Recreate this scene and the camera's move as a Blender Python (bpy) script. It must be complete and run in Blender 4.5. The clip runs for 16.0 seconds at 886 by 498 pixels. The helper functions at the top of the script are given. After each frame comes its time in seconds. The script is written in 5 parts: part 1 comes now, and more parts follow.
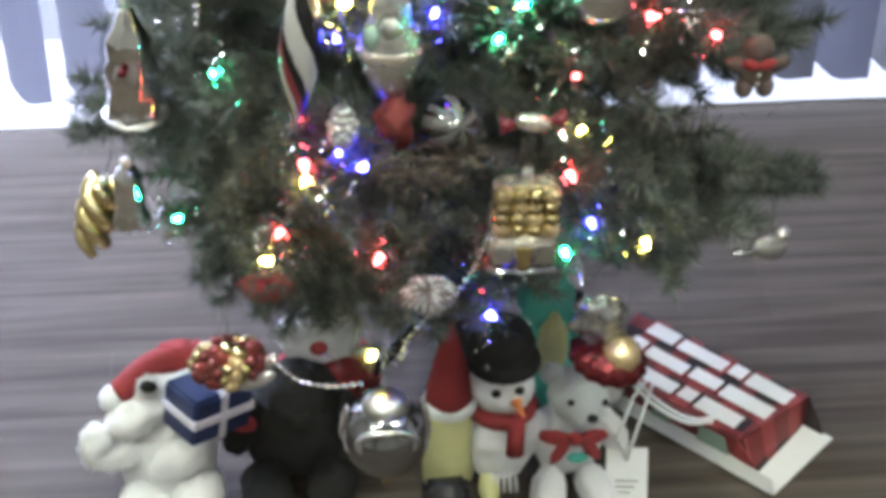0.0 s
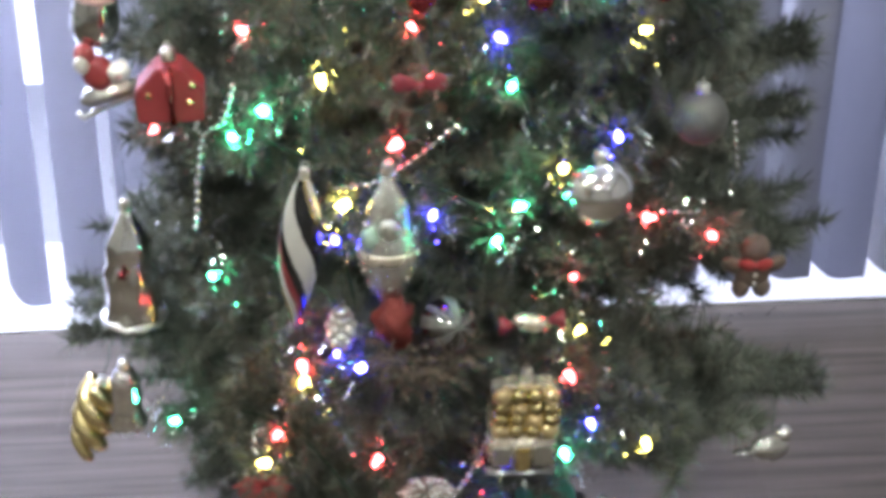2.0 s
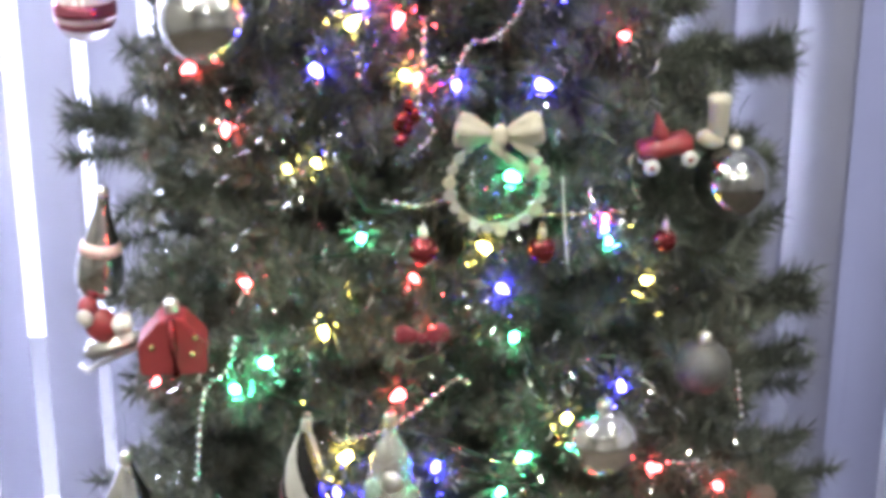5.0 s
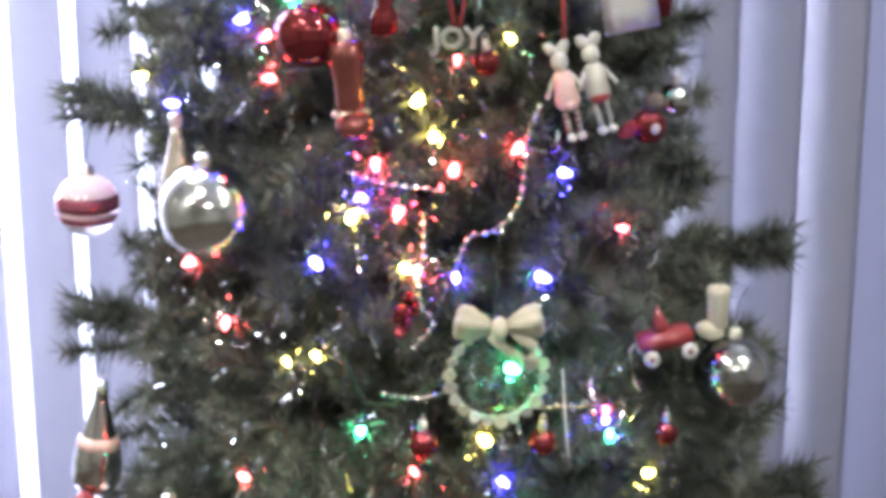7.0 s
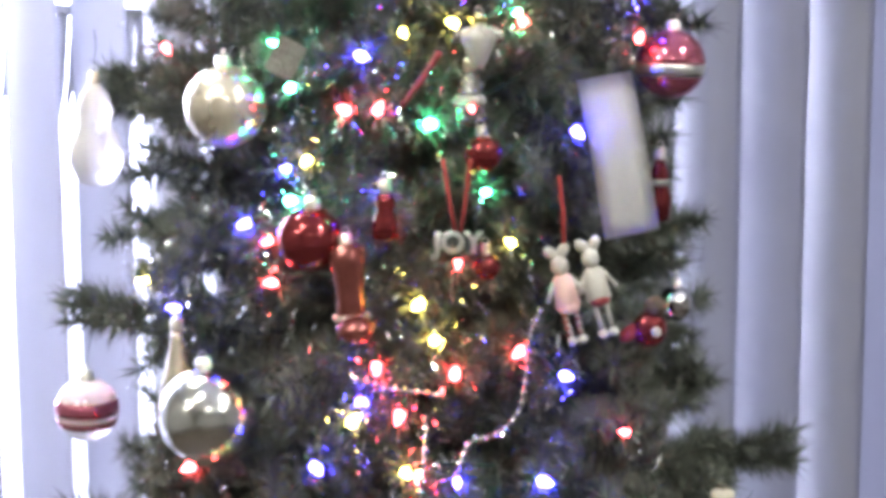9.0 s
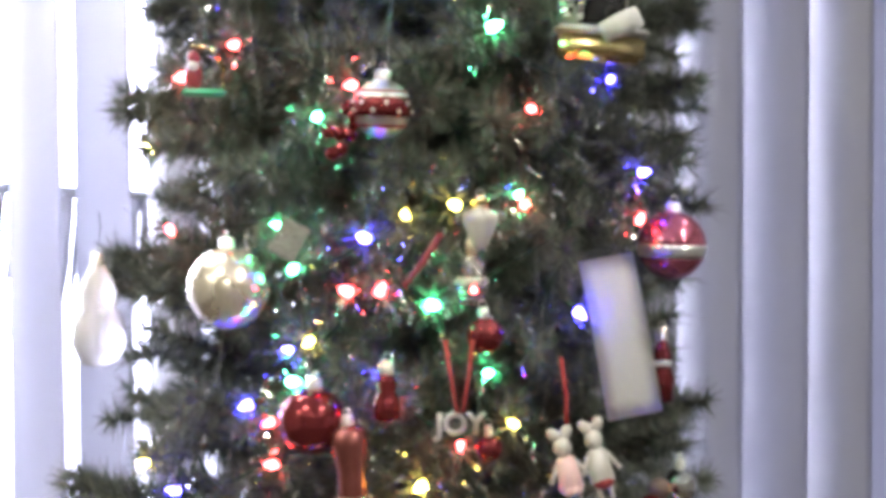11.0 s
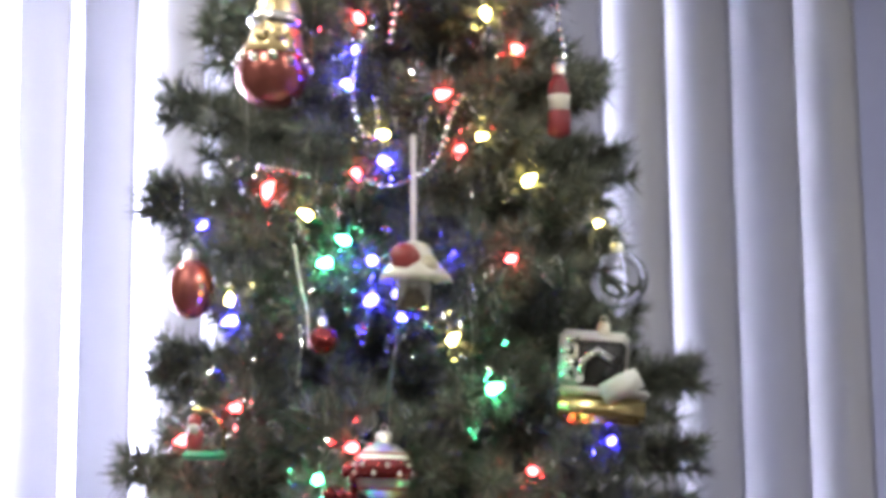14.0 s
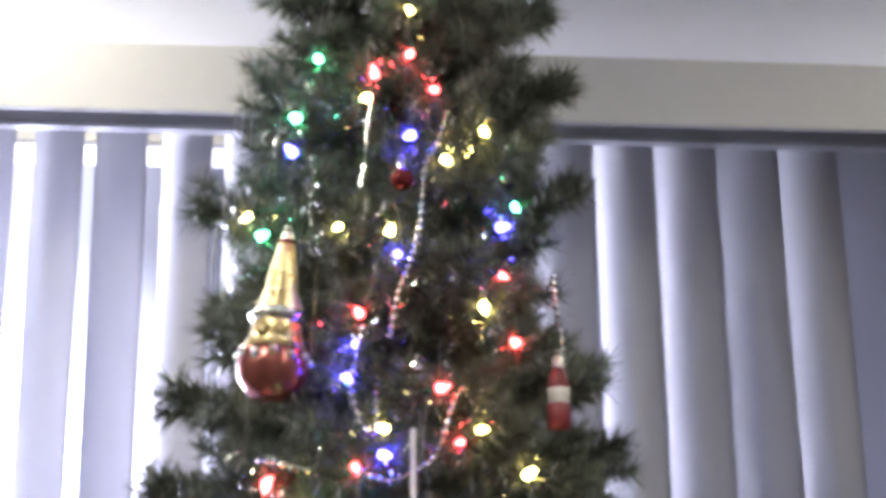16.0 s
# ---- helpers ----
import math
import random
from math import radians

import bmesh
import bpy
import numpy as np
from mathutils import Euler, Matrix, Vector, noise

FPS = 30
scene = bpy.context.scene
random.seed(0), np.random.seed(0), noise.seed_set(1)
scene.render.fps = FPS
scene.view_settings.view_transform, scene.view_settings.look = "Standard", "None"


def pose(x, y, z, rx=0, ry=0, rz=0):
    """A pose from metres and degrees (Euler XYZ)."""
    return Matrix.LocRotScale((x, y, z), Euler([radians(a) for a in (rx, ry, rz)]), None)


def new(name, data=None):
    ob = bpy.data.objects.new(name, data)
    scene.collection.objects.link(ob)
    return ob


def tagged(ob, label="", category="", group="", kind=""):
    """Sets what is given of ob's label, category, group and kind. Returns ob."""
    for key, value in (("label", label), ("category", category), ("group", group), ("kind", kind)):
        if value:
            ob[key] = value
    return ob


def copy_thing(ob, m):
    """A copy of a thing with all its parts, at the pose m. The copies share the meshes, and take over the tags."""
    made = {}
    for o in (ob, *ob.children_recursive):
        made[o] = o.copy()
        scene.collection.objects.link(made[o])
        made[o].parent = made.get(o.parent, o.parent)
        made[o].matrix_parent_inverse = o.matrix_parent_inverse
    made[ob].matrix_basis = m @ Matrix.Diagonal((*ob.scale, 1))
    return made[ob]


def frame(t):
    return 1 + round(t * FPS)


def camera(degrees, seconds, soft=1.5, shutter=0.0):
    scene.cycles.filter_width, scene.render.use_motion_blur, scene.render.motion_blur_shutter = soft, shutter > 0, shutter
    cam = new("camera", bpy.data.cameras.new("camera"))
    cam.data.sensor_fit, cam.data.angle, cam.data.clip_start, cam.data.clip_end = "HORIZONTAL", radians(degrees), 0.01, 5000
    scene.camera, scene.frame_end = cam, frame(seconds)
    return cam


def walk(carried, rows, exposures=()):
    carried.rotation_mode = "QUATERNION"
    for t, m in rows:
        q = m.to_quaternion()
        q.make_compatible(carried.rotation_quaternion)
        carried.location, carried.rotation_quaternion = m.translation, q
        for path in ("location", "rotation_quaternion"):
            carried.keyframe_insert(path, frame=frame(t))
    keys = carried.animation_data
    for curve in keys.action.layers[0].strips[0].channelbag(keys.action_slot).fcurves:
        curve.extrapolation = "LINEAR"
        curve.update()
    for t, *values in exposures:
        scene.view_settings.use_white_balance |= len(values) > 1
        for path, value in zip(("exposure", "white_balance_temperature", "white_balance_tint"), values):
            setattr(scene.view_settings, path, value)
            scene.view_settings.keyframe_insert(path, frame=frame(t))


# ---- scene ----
cam = camera(28.65, 16.0, soft=4.6)
EYE = 1.30
ROWS = [
    (0.0, -36.82, -0.93, -5.53), (0.5, -35.24, -0.90, -5.50), (1.0, -33.52, -0.80, -5.50), (1.5, -31.83, -0.75, -5.52),
    (2.0, -30.20, -0.69, -5.48), (2.5, -28.95, -0.61, -5.43), (3.0, -27.75, -0.54, -5.39), (3.5, -26.38, -0.51, -5.38),
    (4.0, -24.93, -0.46, -5.36), (6.5, -17.22, -0.13, -5.30), (7.0, -15.59, -0.15, -5.29), (7.5, -13.95, -0.13, -5.28),
    (8.0, -12.22, -0.08, -5.27), (8.5, -10.46, -0.05, -5.26), (9.0, -8.87, 0.01, -5.25), (11.5, -1.08, 0.11, -5.16),
    (12.0, 0.96, 0.19, -5.15), (12.5, 2.98, 0.26, -5.15), (13.0, 4.88, 0.28, -5.17), (13.5, 6.86, 0.25, -5.20),
    (14.0, 9.02, 0.24, -5.18), (14.5, 11.61, 0.30, -5.19), (15.0, 14.16, 0.42, -5.22), (15.5, 16.45, 0.48, -5.24),
    (16.0, 18.69, 0.47, -5.25),
]
walk(cam, [(t, pose(0, 0, EYE, 90 + pitch, 0, yaw) @ pose(0, 0, 0, 0, 0, -lean)) for t, pitch, lean, yaw in ROWS],
     exposures=[(0.0, 1.30, 6200, -6), (2.0, 1.32, 6300, -2), (4.0, 1.54, 6450, 1), (7.0, 1.40, 6400, 2), (8.0, 1.42, 6400, 2), (9.0, 1.36, 6500, 1),
                (11.5, 1.25, 6850, 1), (13.5, 1.06, 6800, 1), (14.5, 0.90, 6850, 1), (15.5, 0.55, 6900, 1), (16.0, 0.74, 6850, 1)])

# ---- world and light ----
WALL_Y = 2.05                  # the line of the blind's slats
world = bpy.data.worlds.new("world")
scene.world = world
world.use_nodes = True
wn = world.node_tree
sky = wn.nodes.new("ShaderNodeTexSky")
sky.sky_type, sky.sun_disc = "NISHITA", False
sky.sun_elevation, sky.sun_rotation = radians(40), radians(-50)
wn.links.new(sky.outputs[0], wn.nodes["Background"].inputs[0])
wn.nodes["Background"].inputs[1].default_value = 0.1

LAMP = 290.0                   # strength of the lit ceiling discs

R_ = random.Random(7)


# ---- materials ----
def material(name, base, rough=0.5, metal=0.0, scale=40.0, vary=0.25, bump=0.0, island=False, **more):
    """Principled material with two scales of variation in colour and roughness, and a fine relief."""
    m = bpy.data.materials.new(name)
    m.use_nodes = True
    nt = m.node_tree
    n, l = nt.nodes, nt.links
    b = n["Principled BSDF"]
    co = n.new("ShaderNodeTexCoord")
    big = n.new("ShaderNodeTexNoise")
    big.inputs["Scale"].default_value, big.inputs["Detail"].default_value = scale, 4
    small = n.new("ShaderNodeTexNoise")
    small.inputs["Scale"].default_value, small.inputs["Detail"].default_value = scale * 9, 3
    l.new(co.outputs["Object"], big.inputs["Vector"])
    l.new(co.outputs["Object"], small.inputs["Vector"])
    add = n.new("ShaderNodeMath")
    add.operation = "ADD"
    l.new(big.outputs[0], add.inputs[0])
    l.new(small.outputs[0], add.inputs[1])
    rnd = n.new("ShaderNodeObjectInfo") if not island else n.new("ShaderNodeNewGeometry")
    add2 = n.new("ShaderNodeMath")
    add2.operation = "ADD"
    l.new(add.outputs[0], add2.inputs[0])
    l.new(rnd.outputs["Random" if not island else "Random Per Island"], add2.inputs[1])
    val = n.new("ShaderNodeMapRange")
    val.inputs["From Min"].default_value, val.inputs["From Max"].default_value = 0.6, 2.2
    val.inputs["To Min"].default_value, val.inputs["To Max"].default_value = 1 - vary, 1 + vary
    l.new(add2.outputs[0], val.inputs["Value"])
    hsv = n.new("ShaderNodeHueSaturation")
    hsv.inputs["Color"].default_value = (*base, 1)
    l.new(val.outputs[0], hsv.inputs["Value"])
    l.new(hsv.outputs[0], b.inputs["Base Color"])
    rr = n.new("ShaderNodeMapRange")
    rr.inputs["To Min"].default_value, rr.inputs["To Max"].default_value = rough * 0.75, min(1, rough * 1.3)
    l.new(big.outputs[0], rr.inputs["Value"])
    l.new(rr.outputs[0], b.inputs["Roughness"])
    b.inputs["Metallic"].default_value = metal
    if bump:
        bp = n.new("ShaderNodeBump")
        bp.inputs["Strength"].default_value, bp.inputs["Distance"].default_value = bump, 0.002
        l.new(small.outputs[0], bp.inputs["Height"])
        l.new(bp.outputs[0], b.inputs["Normal"])
    for key, value in more.items():
        b.inputs[key.replace("_", " ")].default_value = value
    return m


def glow(name, colour, strength):
    m = bpy.data.materials.new(name)
    m.use_nodes = True
    b = m.node_tree.nodes["Principled BSDF"]
    b.inputs["Base Color"].default_value = (*colour, 1)
    b.inputs["Roughness"].default_value = 0.2
    b.inputs["Emission Color"].default_value = (*colour, 1)
    b.inputs["Emission Strength"].default_value = strength
    return m


M = dict(
    needle=material("needle", (0.108, 0.121, 0.102), 0.6, 0, 12, 0.5, island=True),
    stem=material("stem", (0.05, 0.045, 0.03), 0.7),
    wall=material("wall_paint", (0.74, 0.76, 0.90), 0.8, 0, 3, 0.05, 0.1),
    # for the unseen walls, darkened so shiny balls mirror a dim room
    roomwall=material("dim_room_wall", (0.30, 0.29, 0.28), 0.8, 0, 3, 0.08, 0.1),
    milk=material("milky_glass", (0.80, 0.78, 0.78), 0.25, 0, 40, 0.12, Transmission_Weight=0.55, IOR=1.3),
    ceiling=material("ceiling_paint", (0.72, 0.72, 0.72), 0.9, 0, 3, 0.04, 0.1),
    valance=material("valance_plastic", (0.36, 0.36, 0.385), 0.45, 0, 8, 0.06, 0.05),
    silver=material("silver_glass", (0.76, 0.76, 0.75), 0.10, 1, 50, 0.35, 0.08),
    antique=material("smoky_silver_glass", (0.46, 0.47, 0.47), 0.14, 1, 45, 0.5, 0.12),
    frost=material("frosted_silver", (0.60, 0.60, 0.58), 0.32, 1, 60, 0.2, 0.3),
    gold=material("gold_glass", (0.70, 0.58, 0.30), 0.22, 1, 50, 0.25),
    pearl=material("pearl_glass", (0.66, 0.60, 0.52), 0.26, 0.75, 25, 0.3),
    redglass=material("red_glass", (0.18, 0.028, 0.034), 0.14, 0.75, 30, 0.25),
    pinkglass=material("pink_glass", (0.40, 0.12, 0.18), 0.12, 0.8, 30, 0.25),
    copper=material("copper_red_glass", (0.27, 0.085, 0.08), 0.18, 0.7, 40, 0.3),
    redfoil=material("red_foil", (0.19, 0.04, 0.038), 0.35, 0.6, 60, 0.6, 0.8),
    brown=material("brown_straw", (0.095, 0.072, 0.058), 0.85, 0, 80, 0.5, 0.8),
    white=material("white_plush", (0.72, 0.72, 0.74), 0.95, 0, 90, 0.15, 0.9),
    whiteglaze=material("white_glaze", (0.43, 0.42, 0.41), 0.3, 0, 60, 0.15),
    grey=material("grey_plush", (0.50, 0.52, 0.53), 0.95, 0, 90, 0.2, 0.9),
    black=material("black_plush", (0.010, 0.0095, 0.010), 0.95, 0, 90, 0.4, 0.9),
    blackshine=material("black_plastic", (0.015, 0.015, 0.017), 0.25, 0, 60, 0.3),
    red=material("red_felt", (0.25, 0.028, 0.032), 0.9, 0, 90, 0.25, 0.8),
    redpaint=material("red_enamel", (0.21, 0.032, 0.038), 0.3, 0, 60, 0.2),
    yellow=material("yellow_felt", (0.50, 0.49, 0.25), 0.9, 0, 90, 0.2, 0.7),
    teal=material("teal_plush", (0.10, 0.42, 0.34), 0.9, 0, 60, 0.3, 0.8),
    greenpaint=material("green_enamel", (0.06, 0.30, 0.18), 0.3, 0, 60, 0.2),
    blue=material("blue_satin", (0.013, 0.021, 0.07), 0.45, 0, 60, 0.25),
    orange=material("orange_felt", (0.65, 0.22, 0.08), 0.8, 0, 60, 0.2),
    cream=material("cream_ribbon", (0.46, 0.43, 0.35), 0.7, 0, 70, 0.2, 0.4),
    paper=material("white_paper", (0.66, 0.66, 0.66), 0.75, 0, 20, 0.05, 0.1),
    ink=material("grey_ink", (0.25, 0.25, 0.26), 0.8),
    tin=material("ornament_cap", (0.62, 0.60, 0.55), 0.3, 1, 90, 0.2, 0.3),
    wire=material("green_wire", (0.02, 0.05, 0.03), 0.5),
    thread=material("pale_thread", (0.55, 0.55, 0.52), 0.6),
    tinsel=material("tinsel", (0.78, 0.80, 0.80), 0.18, 1, 200, 0.3),
    ribbon=material("lilac_ribbon", (0.50, 0.48, 0.55), 0.6),
    concrete=material("concrete", (0.12, 0.118, 0.115), 0.85, 0, 6, 0.15, 0.3),
    palepink=material("pale_pink_paint", (0.62, 0.42, 0.42), 0.4, 0, 60, 0.2),
    gunmetal=material("dark_mirror_glass", (0.26, 0.26, 0.27), 0.14, 1, 40, 0.5, 0.1),
    dull=material("dull_silver", (0.17, 0.17, 0.17), 0.5, 0.6, 70, 0.5, 0.6),
    fluff=material("pinkish_fluff", (0.34, 0.27, 0.26), 0.95, 0, 90, 0.3, 0.9),
    wine=material("wine_ribbon", (0.16, 0.02, 0.035), 0.5, 0, 60, 0.25),
    palegold=material("pale_gold_glass", (0.58, 0.46, 0.26), 0.28, 0.8, 40, 0.35, 0.2),
    ginger=material("brown_clay", (0.095, 0.068, 0.058), 0.7, 0, 70, 0.3, 0.4),
    glass=material("clear_glass", (0.97, 0.97, 0.97), 0.03, 0, 30, 0.01, Transmission_Weight=1.0, IOR=1.08),
    # grey of the strip that imitates the valance's shade
    rail=material("strip_shade_grey", (0.25, 0.25, 0.258), 0.5, 0.2, 20, 0.1),
    palegreen=material("pale_green_glass", (0.36, 0.50, 0.43), 0.25, 0.5, 60, 0.3, 0.3),
    sage=material("sage_print", (0.24, 0.32, 0.27), 0.6, 0, 40, 0.25),
    iridescent=material("iridescent_glass", (0.50, 0.49, 0.47), 0.16, 0.85, 70, 0.6, 0.5),
)
BULB_LOOK = dict(
    green=((0.085, 1.0, 0.42), 46), red=((1.0, 0.045, 0.055), 30), crimson=((1.0, 0.045, 0.055), 30),
    blue=((0.040, 0.032, 1.0), 75), azure=((0.040, 0.032, 1.0), 75), yellow=((1.0, 0.74, 0.14), 22), amber=((1.0, 0.76, 0.22), 26))
for key, (c, s) in BULB_LOOK.items():
    M["bulb_" + key] = glow("lit_%s_glass" % key, c, s)


def floor_material():
    """Grey-brown laminate: long grain along x, plank to plank tone."""
    m = material("laminate", (0.165, 0.15, 0.142), 0.55, 0, 3, 0.10, 0.0, Specular_IOR_Level=0.16)
    nt = m.node_tree
    n, l = nt.nodes, nt.links
    co = n.new("ShaderNodeNewGeometry")
    mp = n.new("ShaderNodeMapping")
    mp.inputs["Scale"].default_value = (1.6, 34, 1)
    l.new(co.outputs["Position"], mp.inputs["Vector"])
    g = n.new("ShaderNodeTexNoise")
    g.inputs["Scale"].default_value, g.inputs["Detail"].default_value, g.inputs["Distortion"].default_value = 1.5, 7, 0.5
    l.new(mp.outputs[0], g.inputs["Vector"])
    ramp = n.new("ShaderNodeValToRGB")
    ramp.color_ramp.elements[0].position, ramp.color_ramp.elements[0].color = 0.32, (0.046, 0.036, 0.029, 1)
    ramp.color_ramp.elements[1].position, ramp.color_ramp.elements[1].color = 0.72, (0.098, 0.083, 0.070, 1)
    l.new(g.outputs[0], ramp.inputs[0])
    hsv = [x for x in n if x.bl_idname == "ShaderNodeHueSaturation"][0]
    l.new(ramp.outputs[0], hsv.inputs["Color"])
    bp = n.new("ShaderNodeBump")
    bp.inputs["Strength"].default_value, bp.inputs["Distance"].default_value = 0.25, 0.001
    l.new(g.outputs[0], bp.inputs["Height"])
    l.new(bp.outputs[0], n["Principled BSDF"].inputs["Normal"])
    return m


def slat_material(name, base, through_share):
    """Thin sheet that lets some daylight through."""
    m = material(name, base, 0.5, 0, 6, 0.05, 0.05)
    nt = m.node_tree
    n, l = nt.nodes, nt.links
    tr = n.new("ShaderNodeBsdfTranslucent")
    tr.inputs[0].default_value = (0.5, 0.5, 0.6, 1)
    mix = n.new("ShaderNodeMixShader")
    mix.inputs[0].default_value = through_share
    l.new(n["Principled BSDF"].outputs[0], mix.inputs[1])
    l.new(tr.outputs[0], mix.inputs[2])
    l.new(mix.outputs[0], n["Material Output"].inputs[0])
    return m


def daylight_material():
    """Hazy sky and sunlit yard: brightest to the left, dimmer towards the ground and, to shade the slat tops, upwards.
    """
    m = bpy.data.materials.new("hazy_daylight")
    m.use_nodes = True
    n, l = m.node_tree.nodes, m.node_tree.links
    n.remove(n["Principled BSDF"])
    e = n.new("ShaderNodeEmission")
    g = n.new("ShaderNodeNewGeometry")
    s = n.new("ShaderNodeSeparateXYZ")
    l.new(g.outputs["Position"], s.inputs[0])
    def ramp(axis, a, b, lo, hi):
        r = n.new("ShaderNodeMapRange")
        r.interpolation_type = "SMOOTHSTEP"
        for key, value in (("From Min", a), ("From Max", b), ("To Min", lo), ("To Max", hi)):
            r.inputs[key].default_value = value
        l.new(s.outputs[axis], r.inputs["Value"])
        return r

    def math_node(op, a, b):
        m_ = n.new("ShaderNodeMath")
        m_.operation = op
        l.new(a.outputs[0], m_.inputs[0])
        l.new(b.outputs[0], m_.inputs[1])
        return m_

    # glow dims upwards in place of an overhang's shade on the slats
    high = ramp("Z", 1.4, 2.25, 1.0, 0.10)
    sky_part = math_node("MULTIPLY", ramp("Z", 0.25, 1.0, 1.4, 1.8), high)
    sun_part = math_node("MULTIPLY", ramp("X", -1.1, -0.05, 54.0, 0.0), ramp("Z", 0.7, 1.5, 0.01, 1.0))
    sun_part = math_node("MULTIPLY", sun_part, ramp("Z", 1.65, 2.3, 1.0, 0.06))
    mul = math_node("ADD", sky_part, sun_part)
    e.inputs["Color"].default_value = (0.66, 0.665, 1.0, 1)
    l.new(mul.outputs[0], e.inputs["Strength"])
    l.new(e.outputs[0], n["Material Output"].inputs[0])
    return m


M["floor"], M["slat"], M["daylight"] = floor_material(), slat_material("slat_vinyl", (0.30, 0.296, 0.29), 0.22), daylight_material()
# thin sheet for the fringe that imitates a shadow on the slats
M["cloth"] = slat_material("slat_shade_sheet", (0.45, 0.45, 0.45), 0.16)


# ---- mesh helpers ----
def mesh_of(name, bm, mats, smooth=True):
    me = bpy.data.meshes.new(name)
    bm.normal_update()
    bm.to_mesh(me)
    bm.free()
    for m in (mats if isinstance(mats, (list, tuple)) else [mats]):
        me.materials.append(m)
    if smooth:
        me.polygons.foreach_set("use_smooth", [True] * len(me.polygons))
    return me


def part(name, bm, mat, parent, label="", smooth=True, at=None):
    ob = new(name, mesh_of(name, bm, mat, smooth))
    ob.parent = parent
    if at is not None:
        ob.matrix_basis = at
    return tagged(ob, label)


def thing(name, m, label, category, group="", kind=""):
    ob = new(name)
    ob.empty_display_size = 0.02
    ob.matrix_basis = m
    return tagged(ob, label, category, group, kind)


def solid(name, bm, mat, m, label, category, group="", kind="", smooth=True):
    ob = new(name, mesh_of(name, bm, mat, smooth))
    ob.matrix_basis = m
    return tagged(ob, label, category, group, kind)


def box(bm, x0, y0, z0, x1, y1, z1, bevel=0.0, slot=0):
    r = bmesh.ops.create_cube(bm, size=1)
    bmesh.ops.transform(bm, matrix=Matrix.Translation(((x0 + x1) / 2, (y0 + y1) / 2, (z0 + z1) / 2)) @ Matrix.Diagonal((abs(x1 - x0), abs(y1 - y0), abs(z1 - z0), 1)), verts=r["verts"])
    faces = list({f for v in r["verts"] for f in v.link_faces})
    if bevel:
        out = bmesh.ops.bevel(bm, geom=list({e for f in faces for e in f.edges}), offset=bevel, segments=2, affect="EDGES")
        faces = list({f for f in faces if f.is_valid} | set(out["faces"]))
    for f in faces:
        f.material_index = slot
    return bm


def blob(bm, centre, size, turn=(0, 0, 0), slot=0, rough=0.0, seg=20):
    """An ellipsoid; rough gives it an uneven, stuffed surface."""
    r = bmesh.ops.create_uvsphere(bm, u_segments=seg, v_segments=max(6, seg * 2 // 3), radius=1)
    if rough:
        for v in r["verts"]:
            v.co *= 1 + rough * noise.noise(v.co * 2.3 + Vector(centre) * 37)
    m = pose(*centre, *turn) @ Matrix.Diagonal((*size, 1))
    bmesh.ops.transform(bm, matrix=m, verts=r["verts"])
    for f in {f for v in r["verts"] for f in v.link_faces}:
        f.material_index = slot
    return bm


def lathe(bm, profile, seg=24, slot=0, twist=0.0, lobes=0, depth=0.0, flat=1.0, m=None):
    """Turn (radius, height) pairs round z; lobes and twist make ribs and spirals."""
    rings = []
    z0, z1 = profile[0][1], profile[-1][1]
    for r, z in profile:
        tw = twist * (z - z0) / (z1 - z0)
        ring = []
        for i in range(seg):
            a = 2 * math.pi * i / seg
            rr = r * (1 + depth * math.cos(lobes * (a - tw))) if lobes else r
            p = Vector((rr * math.cos(a), rr * math.sin(a) * flat, z))
            ring.append(bm.verts.new(m @ p if m else p))
        rings.append(ring)
    for a, b in zip(rings, rings[1:]):
        for i in range(seg):
            f = bm.faces.new((a[i], a[(i + 1) % seg], b[(i + 1) % seg], b[i]))
            f.material_index = slot
    for ring, turn in ((rings[0], -1), (rings[-1], 1)):
        f = bm.faces.new(ring[::turn])
        f.material_index = slot
    return bm


def tube(bm, pts, r, seg=8, slot=0, closed=False):
    """A tube of radius r (or a list of radii) along points."""
    pts = [Vector(p) for p in pts]
    rings = []
    n = len(pts)
    for i, p in enumerate(pts):
        a, b = pts[(i - 1) % n] if closed or i else p, pts[(i + 1) % n] if closed or i < n - 1 else p
        d = (b - a).normalized() if (b - a).length > 1e-9 else Vector((0, 0, 1))
        q = d.to_track_quat("Z", "Y")
        rad = r[i] if isinstance(r, (list, tuple)) else r
        rings.append([bm.verts.new(p + q @ Vector((rad * math.cos(2 * math.pi * k / seg), rad * math.sin(2 * math.pi * k / seg), 0))) for k in range(seg)])
    pairs = list(zip(rings, rings[1:])) + ([(rings[-1], rings[0])] if closed else [])
    for a, b in pairs:
        for k in range(seg):
            bm.faces.new((a[k], a[(k + 1) % seg], b[(k + 1) % seg], b[k])).material_index = slot
    if not closed:
        bm.faces.new(rings[0][::-1]).material_index = slot
        bm.faces.new(rings[-1]).material_index = slot
    return bm


